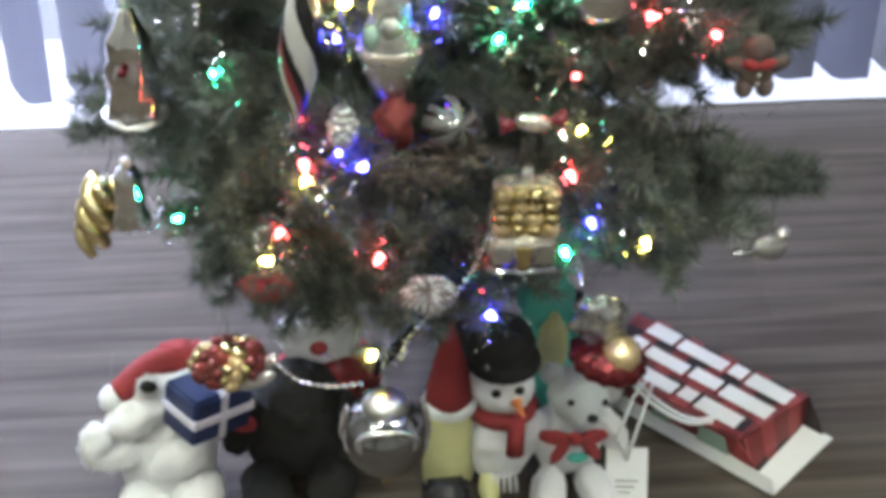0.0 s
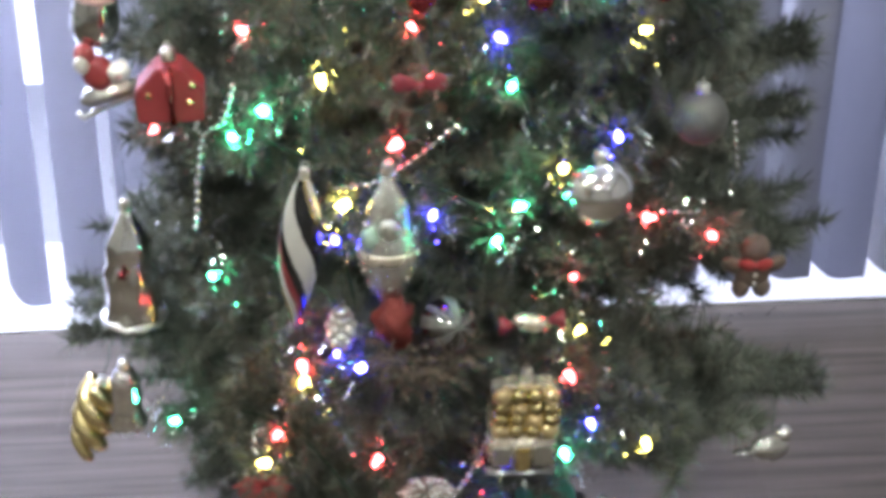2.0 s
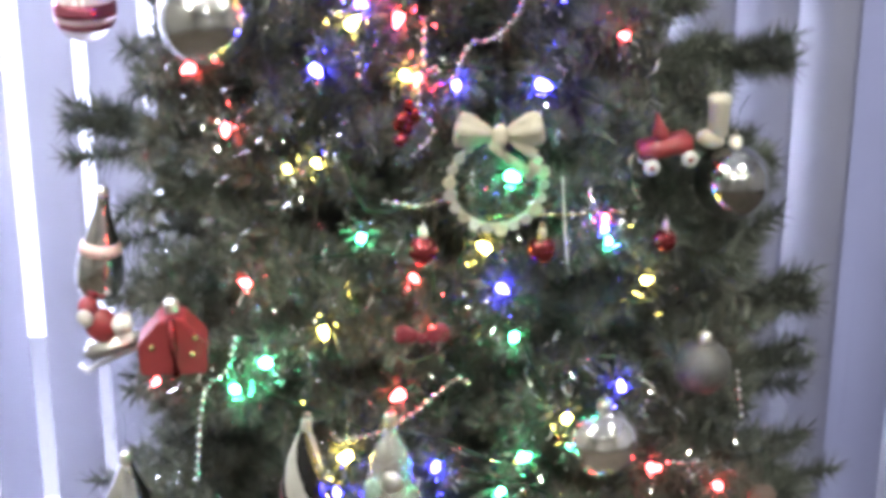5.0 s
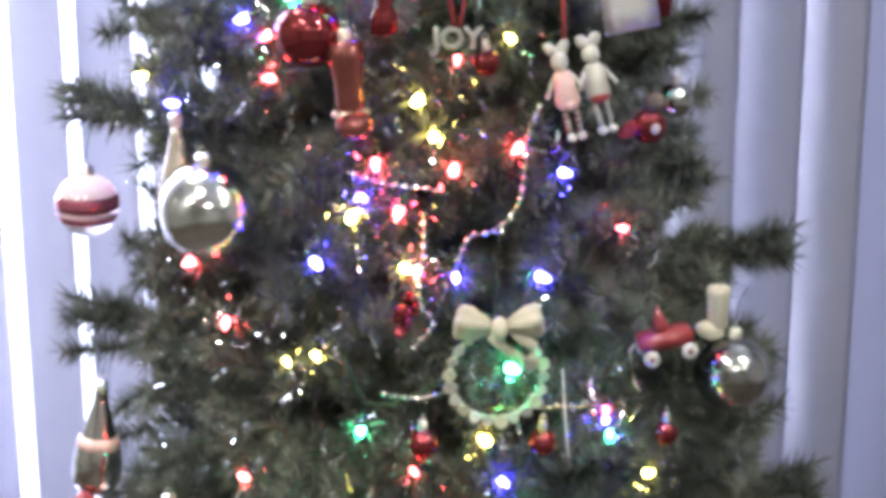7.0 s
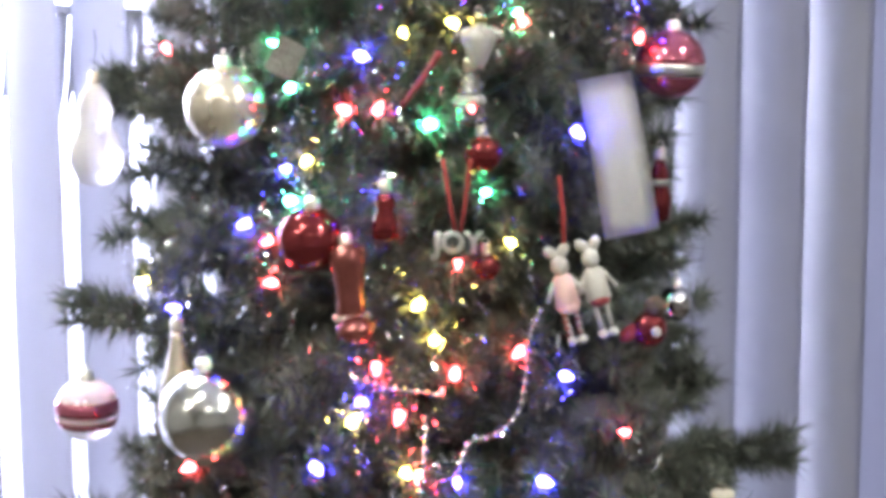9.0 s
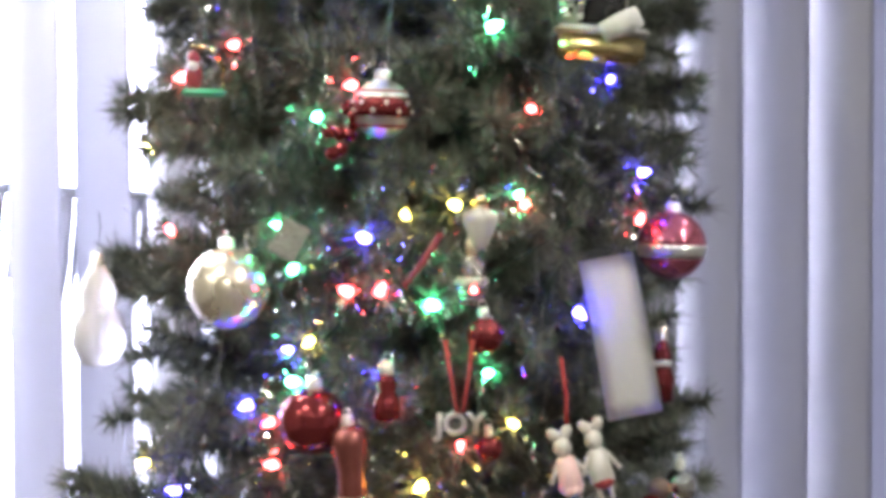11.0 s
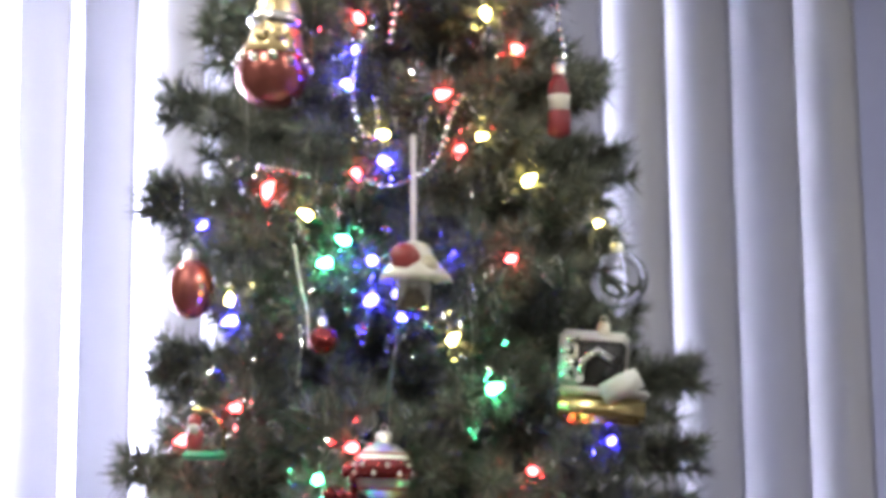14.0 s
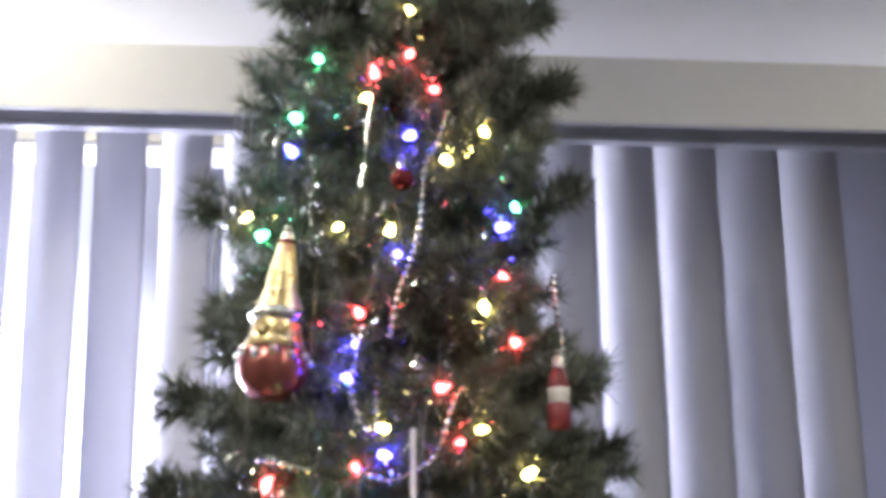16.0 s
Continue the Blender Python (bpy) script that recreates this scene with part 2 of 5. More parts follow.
def curve_points(ctrl, step):
    """Points at even steps on a smooth line through the given points."""
    c = [Vector(p) for p in ctrl]
    c = [c[0] * 2 - c[1]] + c + [c[-1] * 2 - c[-2]]
    dense = []
    for i in range(1, len(c) - 2):
        for k in range(24):
            t = k / 24
            a, b, d, e = c[i - 1], c[i], c[i + 1], c[i + 2]
            dense.append(0.5 * (2 * b + (d - a) * t + (2 * a - 5 * b + 4 * d - e) * t * t + (3 * b - a - 3 * d + e) * t ** 3))
    dense.append(c[-2])
    out, left = [dense[0]], step
    for a, b in zip(dense, dense[1:]):
        d = (b - a).length
        while d >= left and d > 1e-9:
            a = a.lerp(b, left / d)
            d = (b - a).length
            out.append(a.copy())
            left = step
        left -= d
    return out


B = bmesh.new


# ---- setting ----
bm = B()
box(bm, -2.2, -2.6, -0.06, 2.8, WALL_Y + 0.05, -0.012)
floor_ob = solid("floor", bm, M["floor"], pose(0, 0, 0), "grey-brown wood laminate floor with long grain", "floor", kind="structure", smooth=False)

bm = B()
DOOR_L, DOOR_R, DOOR_T = -1.05, 1.65, 2.20
wy0, wy1 = WALL_Y + 0.09, WALL_Y + 0.23
box(bm, -2.2, wy0, 0, DOOR_L, wy1, 2.5)
box(bm, DOOR_R, wy0, 0, 2.8, wy1, 2.5)
box(bm, DOOR_L, wy0, DOOR_T, DOOR_R, wy1, 2.5)
solid("wall_north", bm, M["wall"], pose(0, 0, 0), "pale lilac painted wall above the patio door", "wall", kind="structure", smooth=False)
# walls out of view; their dark grey stands for a dimly lit room
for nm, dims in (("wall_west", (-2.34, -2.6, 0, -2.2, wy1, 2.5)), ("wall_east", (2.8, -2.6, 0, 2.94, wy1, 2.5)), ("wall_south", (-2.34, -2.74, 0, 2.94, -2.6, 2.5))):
    solid(nm, box(B(), *dims), M["roomwall"], pose(0, 0, 0), "unseen room wall, darkened so metal reflects a dim room", "wall", kind="structure", smooth=False)
solid("ceiling", box(B(), -2.34, -2.74, 2.5, 2.94, wy1, 2.6), M["ceiling"], pose(0, 0, 0), "plain white painted ceiling", "ceiling", kind="structure", smooth=False)

door = thing("door_1", pose(0, WALL_Y + 0.15, 0), "sliding patio door with pale frame behind vertical blinds", "patio door", kind="structure")
for nm, d in (("door_frame", (DOOR_L, -0.04, 0, DOOR_L + 0.07, 0.04, DOOR_T)), ("door_frame", (DOOR_R - 0.07, -0.04, 0, DOOR_R, 0.04, DOOR_T)),
              ("door_sill", (DOOR_L + 0.07, -0.165, -0.05, DOOR_R - 0.07, 0.08, 0.003)), ("door_frame", (DOOR_L + 0.07, -0.04, DOOR_T - 0.03, DOOR_R - 0.07, 0.04, DOOR_T))):
    part(nm, box(B(), *d, bevel=0.004), M["whiteglaze"], door, smooth=False)
solid("patio", box(B(), -3.2, wy1, -0.12, 3.6, WALL_Y + 0.86, -0.02), M["concrete"], pose(0, 0, 0), "pale concrete patio outside the door", "patio", kind="structure", smooth=False)
bm = B()
box(bm, -3.2, 0, -0.3, 3.6, 0.02, 3.2)
solid("backdrop", bm, M["daylight"], pose(0, WALL_Y + 0.85, 0), "hazy bright daylight outside the patio door", "daylight", kind="structure", smooth=False)

# added fringed sheet outside, standing in for a ragged shadow on the slats
slat_shade = thing("hanging_cloth", pose(-0.52, WALL_Y + 0.36, 1.275, 0, 4, 0), "added fringed sheet standing in for a shadow on the slats", "cloth")
part("rail", tube(B(), [(-0.40, 0, 0), (0.0, 0, -0.002), (0.40, 0, 0)], 0.008, 8), M["cloth"], slat_shade, "rail of the added fringe")
bm = B()
for i in range(52):
    x = -0.39 + 0.015 * i
    ln = 0.11 + 0.10 * noise.noise(Vector((i * 0.31, 0.5, 0))) + R_.uniform(-0.02, 0.05)
    w = R_.uniform(0.006, 0.0085)
    tube(bm, [(x, 0.0, -0.004), (x + R_.uniform(-0.003, 0.003), R_.uniform(-0.006, 0.006), -ln * 0.55), (x + R_.uniform(-0.008, 0.008), R_.uniform(-0.01, 0.01), -ln)], [w, w * 0.95, w * 0.25], 6)
part("fringe", bm, M["cloth"], slat_shade)
for x in (-0.38, 0.36):
    part("cord", tube(B(), [(x, 0, 0), (x, -0.19, 0.89)], 0.0012, 5), M["thread"], slat_shade)

# vertical blind: curved vinyl slats, each turned with its left edge towards the door
blind = thing("vertical_blind", pose(0, WALL_Y, 0), "ivory vinyl vertical blind, slats part open, before the patio door", "blind")
bm = box(B(), -1.15, -0.112, 2.125, 1.75, -0.104, 2.215, 0.002)
box(bm, -1.15, -0.115, 2.124, 1.75, -0.1125, 2.133, 0.001)
part("valance", bm, M["valance"], blind, "grey vinyl valance strip with a raised lower lip", smooth=False)
for x in (-1.14, 0.3, 1.74):
    part("valance_bracket", box(B(), x - 0.008, -0.103, 2.197, x + 0.008, 0.088, 2.207, 0.001), M["tin"], blind, smooth=False)
# dark strip put before the slats as the shade below the valance
part("headrail", box(B(), -1.13, -0.075, 2.120, 1.73, -0.052, 2.195, 0.003), M["rail"], blind, smooth=False)
SLAT_W, SLAT_TURN = 0.090, 41.0
bm = B()
cols = []
for i in range(13):
    u = i / 12 - 0.5
    y = -0.011 * (1 - 4 * u * u)
    cols.append([bm.verts.new((u * SLAT_W, y, z)) for z in (0.046 + 0.006 * math.cos(i * 0.5), 0.6, 1.2, 1.8, 2.185)])
for a, b in zip(cols, cols[1:]):
    for k in range(4):
        bm.faces.new((a[k], b[k], b[k + 1], a[k + 1]))
bmesh.ops.solidify(bm, geom=bm.faces[:], thickness=0.0008)
slat_mesh = mesh_of("slat", bm, M["slat"])
for i in range(34):
    x = 0.471 + 0.08 * (i - 18) + 0.043
    s = new("slat", slat_mesh)
    s.parent = blind
    s.matrix_basis = pose(x, 0, R_.uniform(-0.003, 0.003), 0, -0.33 + R_.uniform(-0.06, 0.06), -SLAT_TURN + R_.uniform(-2.5, 2.5))

# round ceiling lights, most of them seen only as glints in the shiny balls
lamp_glass = glow("frosted_lit_glass", (1.0, 0.93, 0.82), LAMP)
light_one = thing("ceiling_light", pose(-0.6, 0.35, 2.5), "out-of-view round flush ceiling light with a lit frosted disc", "ceiling light", "ceiling lights")
part("trim_ring", lathe(B(), [(0.075, -0.012), (0.092, -0.010), (0.096, 0.0), (0.075, 0.0)], 28), M["tin"], light_one)
part("diffuser", lathe(B(), [(0.002, -0.016), (0.045, -0.015), (0.070, -0.011), (0.074, -0.006)], 28), lamp_glass, light_one, "lit frosted disc")
# the one at (-0.75, 1.62) is added to brighten the upper left wall
for x, y in ((1.05, 0.35), (-0.75, 1.62), (-1.8, -0.1), (0.0, -1.5), (1.8, -1.0)):
    copy_thing(light_one, pose(x, y, 2.5))
for x in (-0.35, 1.15):                 # small unseen spots, added to brighten the window wall and valance
    copy_thing(light_one, pose(x, 1.66, 2.5) @ Matrix.Scale(0.45, 4))


# ---- the tree ----
TREE_Y = 1.50
PROFILE = [(0.20, 0.385, 0.156), (0.46, 0.350, 0.152), (0.74, 0.320, 0.144), (0.95, 0.268, 0.118), (1.14, 0.250, 0.108), (1.35, 0.235, 0.112),
           (1.50, 0.213, 0.104), (1.66, 0.188, 0.098), (1.80, 0.162, 0.096), (2.05, 0.140, 0.092), (2.22, 0.09, 0.09), (2.40, 0.02, 0.09)]


def tree_at(z):
    """Radius and axis of the tree at a height."""
    for (z0, r0, x0), (z1, r1, x1) in zip(PROFILE, PROFILE[1:]):
        if z <= z1:
            k = max(0, (z - z0) / (z1 - z0))
            return r0 + (r1 - r0) * k, x0 + (x1 - x0) * k
    return 0.02, 0.09


def branch_mesh(length, seed, bushy=False):
    """A wired branch: a stem with side twigs, each set round with flat needles."""
    rnd = random.Random(seed)
    verts, faces, slots = [], [], []

    def sprig(a, d, ln, start, per):
        d = d.normalized()
        up = Vector((0, 0, 1)) if abs(d.z) < 0.8 else Vector((1, 0, 0))
        s = d.cross(up).normalized()
        u = s.cross(d)
        w = 0.0016
        base = len(verts)
        for p, ww in ((a, w), (a + d * ln, w * 0.5)):
            for k in range(3):
                an = k * 2.094
                verts.append(p + (s * math.cos(an) + u * math.sin(an)) * ww)
        for k in range(3):
            faces.append((base + k, base + (k + 1) % 3, base + 3 + (k + 1) % 3, base + 3 + k))
            slots.append(1)
        t = start
        while t < ln:
            for k in range(per):
                an = rnd.uniform(0, 6.283)
                lean = rnd.uniform(0.85, 1.45) if t < ln - 0.006 else rnd.uniform(0.1, 1.35)
                out = s * math.cos(an) + u * math.sin(an)
                nd = d * math.cos(lean) + out * math.sin(lean)
                nl = rnd.uniform(0.015, 0.027)
                p = a + d * (t + rnd.uniform(0, 0.003))
                q = nd.cross(Vector((rnd.uniform(-1, 1), rnd.uniform(-1, 1), rnd.uniform(-1, 1)))).normalized() * 0.00105
                i = len(verts)
                verts.extend((p - q, p + q, p + nd * nl + Vector((0, 0, rnd.uniform(-0.002, 0.004)))))
                faces.append((i, i + 1, i + 2))
                slots.append(0)
            t += 0.0026

    sprig(Vector((0, 0, 0)), Vector((1, 0, 0.04)), length, length * 0.25, 10)
    n = max(3, int(length / 0.035))
    if bushy:                          # one round brush at the end, short twigs behind it
        for k in range(3):
            sprig(Vector((length * 0.55, 0, 0.02 * length)), Vector((1, rnd.uniform(-0.22, 0.22), rnd.uniform(-0.15, 0.25))), length * 0.45, 0.004, 10)
    for i in range(n):
        t = length * (0.28 + (0.38 if bushy else 0.64) * i / n)
        side = 1 if i % 2 else -1
        d = Vector((0.75, side * rnd.uniform(0.45, 0.9), rnd.uniform(-0.45, 0.55)))
        sprig(Vector((t, 0, 0.04 * t)), d, min(length * 0.42, rnd.uniform(0.07, 0.12)) * (1.15 - 0.4 * i / n), 0.004, 10)
    me = bpy.data.meshes.new("branch")
    me.from_pydata([tuple(v) for v in verts], [], faces)
    me.materials.append(M["needle"])
    me.materials.append(M["stem"])
    me.polygons.foreach_set("material_index", slots)
    me.update()
    return me


BUSHY = {ln: [branch_mesh(ln, 900 + 10 * i + k, True) for k in range(3)] for i, ln in enumerate((0.15, 0.21, 0.28, 0.36))}
BRANCHES = {ln: [branch_mesh(ln, 100 * i + k) for k in range(4)] for i, ln in enumerate((0.10, 0.15, 0.21, 0.28, 0.36))}

tree = thing("christmas_tree", pose(0, 0, 0), "slim dark green artificial christmas tree before the blinds", "christmas tree")
part("trunk", tube(B(), [(0.156, TREE_Y, 0.05), (0.14, TREE_Y, 0.7), (0.11, TREE_Y, 1.2), (0.096, TREE_Y, 1.8), (0.09, TREE_Y, 2.36)], [0.02, 0.018, 0.016, 0.012, 0.006], 10), M["stem"], tree)
for i in range(4):
    a = i * math.pi / 2 + 0.6
    part("foot", tube(B(), [(0.156, TREE_Y, 0.12), (0.156 + 0.12 * math.cos(a), TREE_Y + 0.12 * math.sin(a), 0.05), (0.156 + 0.2 * math.cos(a), TREE_Y + 0.2 * math.sin(a), 0.008)], 0.008), M["blackshine"], tree)


GAPS = [((0.321, 0.428), (0.367, 0.303)), ((0.368, 0.426), (0.421, 0.301)), ((0.444, 0.415), (0.508, 0.288))]   # openings at y 1.4 and 1.6 through the low branches


def in_gap(root, tip):
    """Whether a branch would fill one of the openings."""
    for k in (0.35, 0.5, 0.65, 0.8, 0.95):
        p = root.lerp(Vector(tip), k)
        s = (p.y - 1.4) / 0.2
        for (x0, z0), (x1, z1) in GAPS:
            if math.hypot(p.x - x0 - (x1 - x0) * s, p.z - z0 - (z1 - z0) * s) < 0.036:
                return True
    return False


REST = []                       # branches at the back and near the trunk, joined below


def add_branch(tip, base_drop, inner=False, kinds=BRANCHES):
    r, cx = tree_at(tip[2])
    root = Vector((cx, TREE_Y, tip[2] - base_drop))
    if in_gap(root, tip):
        return
    d = Vector(tip) - root
    ln = d.length
    key = min(kinds, key=lambda q: abs(q - ln))
    me = R_.choice(kinds[key])
    m = Matrix.Translation(root) @ d.to_track_quat("X", "Z").to_matrix().to_4x4() @ pose(0, 0, 0, R_.uniform(-25, 25)) @ Matrix.Diagonal((ln / key, 1, 1, 1))
    if inner or tip[1] > TREE_Y + 0.06:
        REST.append((me, m))
        return
    ob = new("branch", me)
    ob.parent = tree
    ob.matrix_basis = m


COUNT = 440
for i in range(COUNT):
    k = (i + 0.5) / COUNT
    z = 0.34 + (2.34 - 0.34) * (1 - math.sqrt(1 - 0.93 * k)) / (1 - math.sqrt(0.07))
    r, cx = tree_at(z)
    a = i * 2.39996 + R_.uniform(-0.25, 0.25)
    rr = max(0.05, r * R_.uniform(0.78, 0.98))
    add_branch((cx + rr * math.cos(a), TREE_Y + rr * math.sin(a), z + R_.uniform(-0.02, 0.02)), rr * R_.uniform(-0.05, 0.30))
for i in range(170):
    z = 0.40 + 1.9 * i / 170
    r, cx = tree_at(z)
    a = i * 2.39996 + 1.0
    rr = max(0.06, r * 0.62)
    add_branch((cx + rr * math.cos(a), TREE_Y + rr * math.sin(a), z + 0.03), 0.05, True)
for i in range(56):                    # low ring that droops over the toys
    a = i * 2.39996
    z = R_.uniform(0.30, 0.46)
    r, cx = tree_at(z)
    rr = r * R_.uniform(0.72, 1.0)
    add_branch((cx + rr * math.cos(a), TREE_Y + rr * math.sin(a), z), R_.uniform(-0.06, -0.01))
TIPS = [(-0.23, 1.50, 0.36), (0.55, 1.50, 0.32), (0.55, 1.50, 0.24), (-0.19, 1.50, 1.01), (-0.20, 1.50, 0.81), (-0.15, 1.50, 1.20), (-0.12, 1.50, 1.58), (-0.11, 1.50, 1.43), (-0.14, 1.50, 1.35), (-0.15, 1.50, 1.21), (-0.11, 1.50, 1.66), (-0.12, 1.50, 1.57), (-0.11, 1.50, 1.43), (-0.07, 1.50, 1.74), (-0.09, 1.50, 1.84), (-0.06, 1.50, 1.74), (0.50, 1.50, 0.62), (0.50, 1.50, 0.55), (0.43, 1.50, 0.69), (0.46, 1.50, 0.86), (0.37, 1.50, 0.93), (0.43, 1.50, 0.68), (0.36, 1.50, 1.43), (0.36, 1.50, 1.35), (0.35, 1.50, 1.30), (0.30, 1.50, 1.61), (0.28, 1.50, 1.68), (0.27, 1.50, 1.86), (0.26, 1.50, 1.97), (0.24, 1.50, 2.05)]
for p in TIPS:
    add_branch(p, R_.uniform(0.01, 0.05), False, BUSHY)

for p in ((-0.11, 1.41, 0.21), (-0.05, 1.37, 0.19), (0.01, 1.35, 0.20), (-0.14, 1.46, 0.25), (0.08, 1.34, 0.20), (-0.07, 1.46, 0.18), (0.03, 1.42, 0.17), (0.24, 1.34, 0.26), (0.31, 1.37, 0.25), (-0.02, 1.32, 0.27), (-0.09, 1.35, 0.28)):
    add_branch(p, -0.09, False, BUSHY)           # drooping over the toys


def join_rest():
    """One mesh of all the branches in REST."""
    cos, tris, slots, base = [], [], [], 0
    for me, m in REST:
        n = len(me.vertices)
        co = np.empty(n * 3, dtype=np.float32)
        me.vertices.foreach_get("co", co)
        mat = np.array(m)
        cos.append(co.reshape(-1, 3) @ mat[:3, :3].T + mat[:3, 3])
        keep = np.empty(len(me.polygons), dtype=np.int32)
        me.polygons.foreach_get("loop_total", keep)
        start = np.empty(len(me.polygons), dtype=np.int32)
        me.polygons.foreach_get("loop_start", start)
        lv = np.empty(len(me.loops), dtype=np.int32)
        me.loops.foreach_get("vertex_index", lv)
        s = start[keep == 3]
        tris.append(np.stack([lv[s], lv[s + 1], lv[s + 2]], 1) + base)
        base += n
    cos, tris = np.concatenate(cos), np.concatenate(tris)
    me = bpy.data.meshes.new("inner_foliage")
    me.vertices.add(len(cos))
    me.vertices.foreach_set("co", cos.astype(np.float32).ravel())
    me.loops.add(tris.size)
    me.loops.foreach_set("vertex_index", tris.astype(np.int32).ravel())
    me.polygons.add(len(tris))
    me.polygons.foreach_set("loop_start", np.arange(0, tris.size, 3, dtype=np.int32))
    me.materials.append(M["needle"])
    me.update(calc_edges=True)
    return me


rest = new("inner_foliage", join_rest())
rest.parent = tree
tagged(rest, "dense dark green needles inside and behind", kind="stuff")


# ---- light string ----
BULBS = {}
BULBS["green"] = [(-0.071, 1.240, 0.558), (-0.123, 1.268, 0.388), (0.172, 1.169, 0.651), (0.217, 1.151, 0.420), (0.051, 1.212, 0.821), (0.166, 1.182, 0.744), (0.164, 1.218, 0.881), (0.244, 1.218, 0.807), (-0.028, 1.226, 0.710), (-0.009, 1.293, 1.253), (0.002, 1.284, 1.220), (0.106, 1.257, 1.195), (0.170, 1.268, 1.275), (0.005, 1.276, 1.138), (0.147, 1.257, 1.145), (0.153, 1.276, 1.399), (0.029, 1.301, 1.496), (0.041, 1.304, 1.515), (0.020, 1.284, 1.333), (-0.034, 1.399, 1.785), (-0.001, 1.381, 1.886), (0.018, 1.374, 1.939), (0.186, 1.367, 1.802), (0.160, 1.184, 0.876), (-0.051, 1.225, 0.690), (0.150, 1.140, 0.640)]
BULBS["red"] = [(-0.004, 1.195, 0.540), (0.000, 1.190, 0.500), (-0.025, 1.194, 0.425), (0.059, 1.159, 0.422), (0.151, 1.147, 0.424), (0.220, 1.163, 0.490), (0.351, 1.230, 0.580), (0.216, 1.170, 0.587), (-0.038, 1.244, 0.773), (0.090, 1.197, 0.793), (0.237, 1.221, 0.827), (-0.123, 1.305, 0.659), (0.103, 1.185, 0.750), (0.078, 1.182, 0.705), (0.283, 1.194, 0.621), (-0.047, 1.274, 0.890), (-0.015, 1.284, 1.106), (-0.011, 1.277, 1.076), (0.075, 1.254, 1.124), (0.065, 1.245, 1.017), (0.123, 1.240, 1.011), (0.082, 1.238, 0.984), (0.095, 1.230, 0.937), (0.173, 1.248, 1.027), (0.262, 1.277, 0.954), (0.127, 1.249, 1.092), (-0.072, 1.305, 0.930)]
BULBS["crimson"] = [(0.136, 1.259, 1.207), (0.067, 1.261, 1.204), (0.045, 1.266, 1.205), (-0.099, 1.383, 1.246), (0.180, 1.270, 1.268), (0.270, 1.319, 1.255), (0.173, 1.299, 1.501), (-0.017, 1.341, 1.560), (-0.045, 1.334, 1.389), (-0.082, 1.376, 1.366), (0.185, 1.276, 1.339), (0.047, 1.276, 1.356), (-0.014, 1.339, 1.563), (0.051, 1.310, 1.568), (0.054, 1.321, 1.694), (0.184, 1.334, 1.675), (0.176, 1.345, 1.736), (0.133, 1.309, 1.588), (0.119, 1.312, 1.633), (0.066, 1.354, 1.919), (0.118, 1.353, 1.903), (0.097, 1.353, 1.935)]
BULBS["blue"] = [(0.238, 1.161, 0.446), (0.151, 1.136, 0.370), (0.028, 1.179, 0.516), (0.048, 1.172, 0.508), (0.029, 1.186, 0.620), (0.104, 1.170, 0.644), (0.156, 1.192, 0.783), (0.240, 1.220, 0.818), (0.251, 1.192, 0.698), (-0.094, 1.346, 1.044), (-0.032, 1.295, 1.118), (0.021, 1.248, 0.943), (0.051, 1.245, 0.990), (0.190, 1.236, 0.929), (0.206, 1.256, 1.006), (0.124, 1.228, 0.933), (0.057, 1.266, 1.244), (0.070, 1.257, 1.142), (0.217, 1.281, 1.187), (0.001, 1.280, 1.161), (0.062, 1.291, 1.498), (0.062, 1.287, 1.467), (0.126, 1.289, 1.502), (-0.042, 1.341, 1.456), (0.085, 1.281, 1.453), (0.249, 1.310, 1.362), (0.274, 1.325, 1.291), (-0.072, 1.397, 1.540), (0.073, 1.306, 1.576), (0.052, 1.318, 1.666), (0.085, 1.328, 1.747), (0.044, 1.320, 1.642)]
BULBS["azure"] = [(0.001, 1.376, 1.850), (0.097, 1.345, 1.857), (0.177, 1.357, 1.783)]
BULBS["yellow"] = [(-0.003, 1.190, 0.478), (-0.035, 1.194, 0.397), (0.288, 1.171, 0.417), (0.036, 1.186, 0.648), (0.051, 1.143, 0.330), (0.223, 1.167, 0.539), (-0.003, 1.242, 0.866), (0.018, 1.234, 0.872), (0.022, 1.206, 0.749), (0.273, 1.220, 0.775), (0.144, 1.198, 0.813), (0.205, 1.178, 0.681), (0.035, 1.186, 0.648), (0.046, 1.244, 0.976), (0.086, 1.232, 0.941), (0.108, 1.242, 1.038), (0.097, 1.246, 1.063), (0.168, 1.257, 1.106), (-0.115, 1.381, 1.061), (0.123, 1.261, 1.268), (0.087, 1.262, 1.261), (0.015, 1.274, 1.167), (-0.113, 1.377, 1.061)]
BULBS["amber"] = [(0.122, 1.278, 1.435), (-0.042, 1.342, 1.472), (0.257, 1.379, 1.543), (-0.116, 1.444, 1.312), (0.073, 1.309, 1.599), (0.152, 1.315, 1.600), (0.188, 1.325, 1.566), (0.038, 1.343, 1.772), (0.079, 1.333, 1.766), (0.159, 1.330, 1.706), (0.011, 1.321, 1.537), (0.097, 1.358, 1.980), (0.061, 1.353, 1.892), (0.160, 1.361, 1.868), (0.130, 1.348, 1.841), (-0.048, 1.431, 1.813)]
string = thing("light_string", pose(0, 0, 0), "green-wired string of lit multicoloured cone bulbs wound round the tree", "string lights")
socket_mesh = mesh_of("socket", lathe(B(), [(0.0025, -0.014), (0.0038, -0.012), (0.0044, 0.0), (0.0042, 0.0015)], 10), M["wire"])
route = []
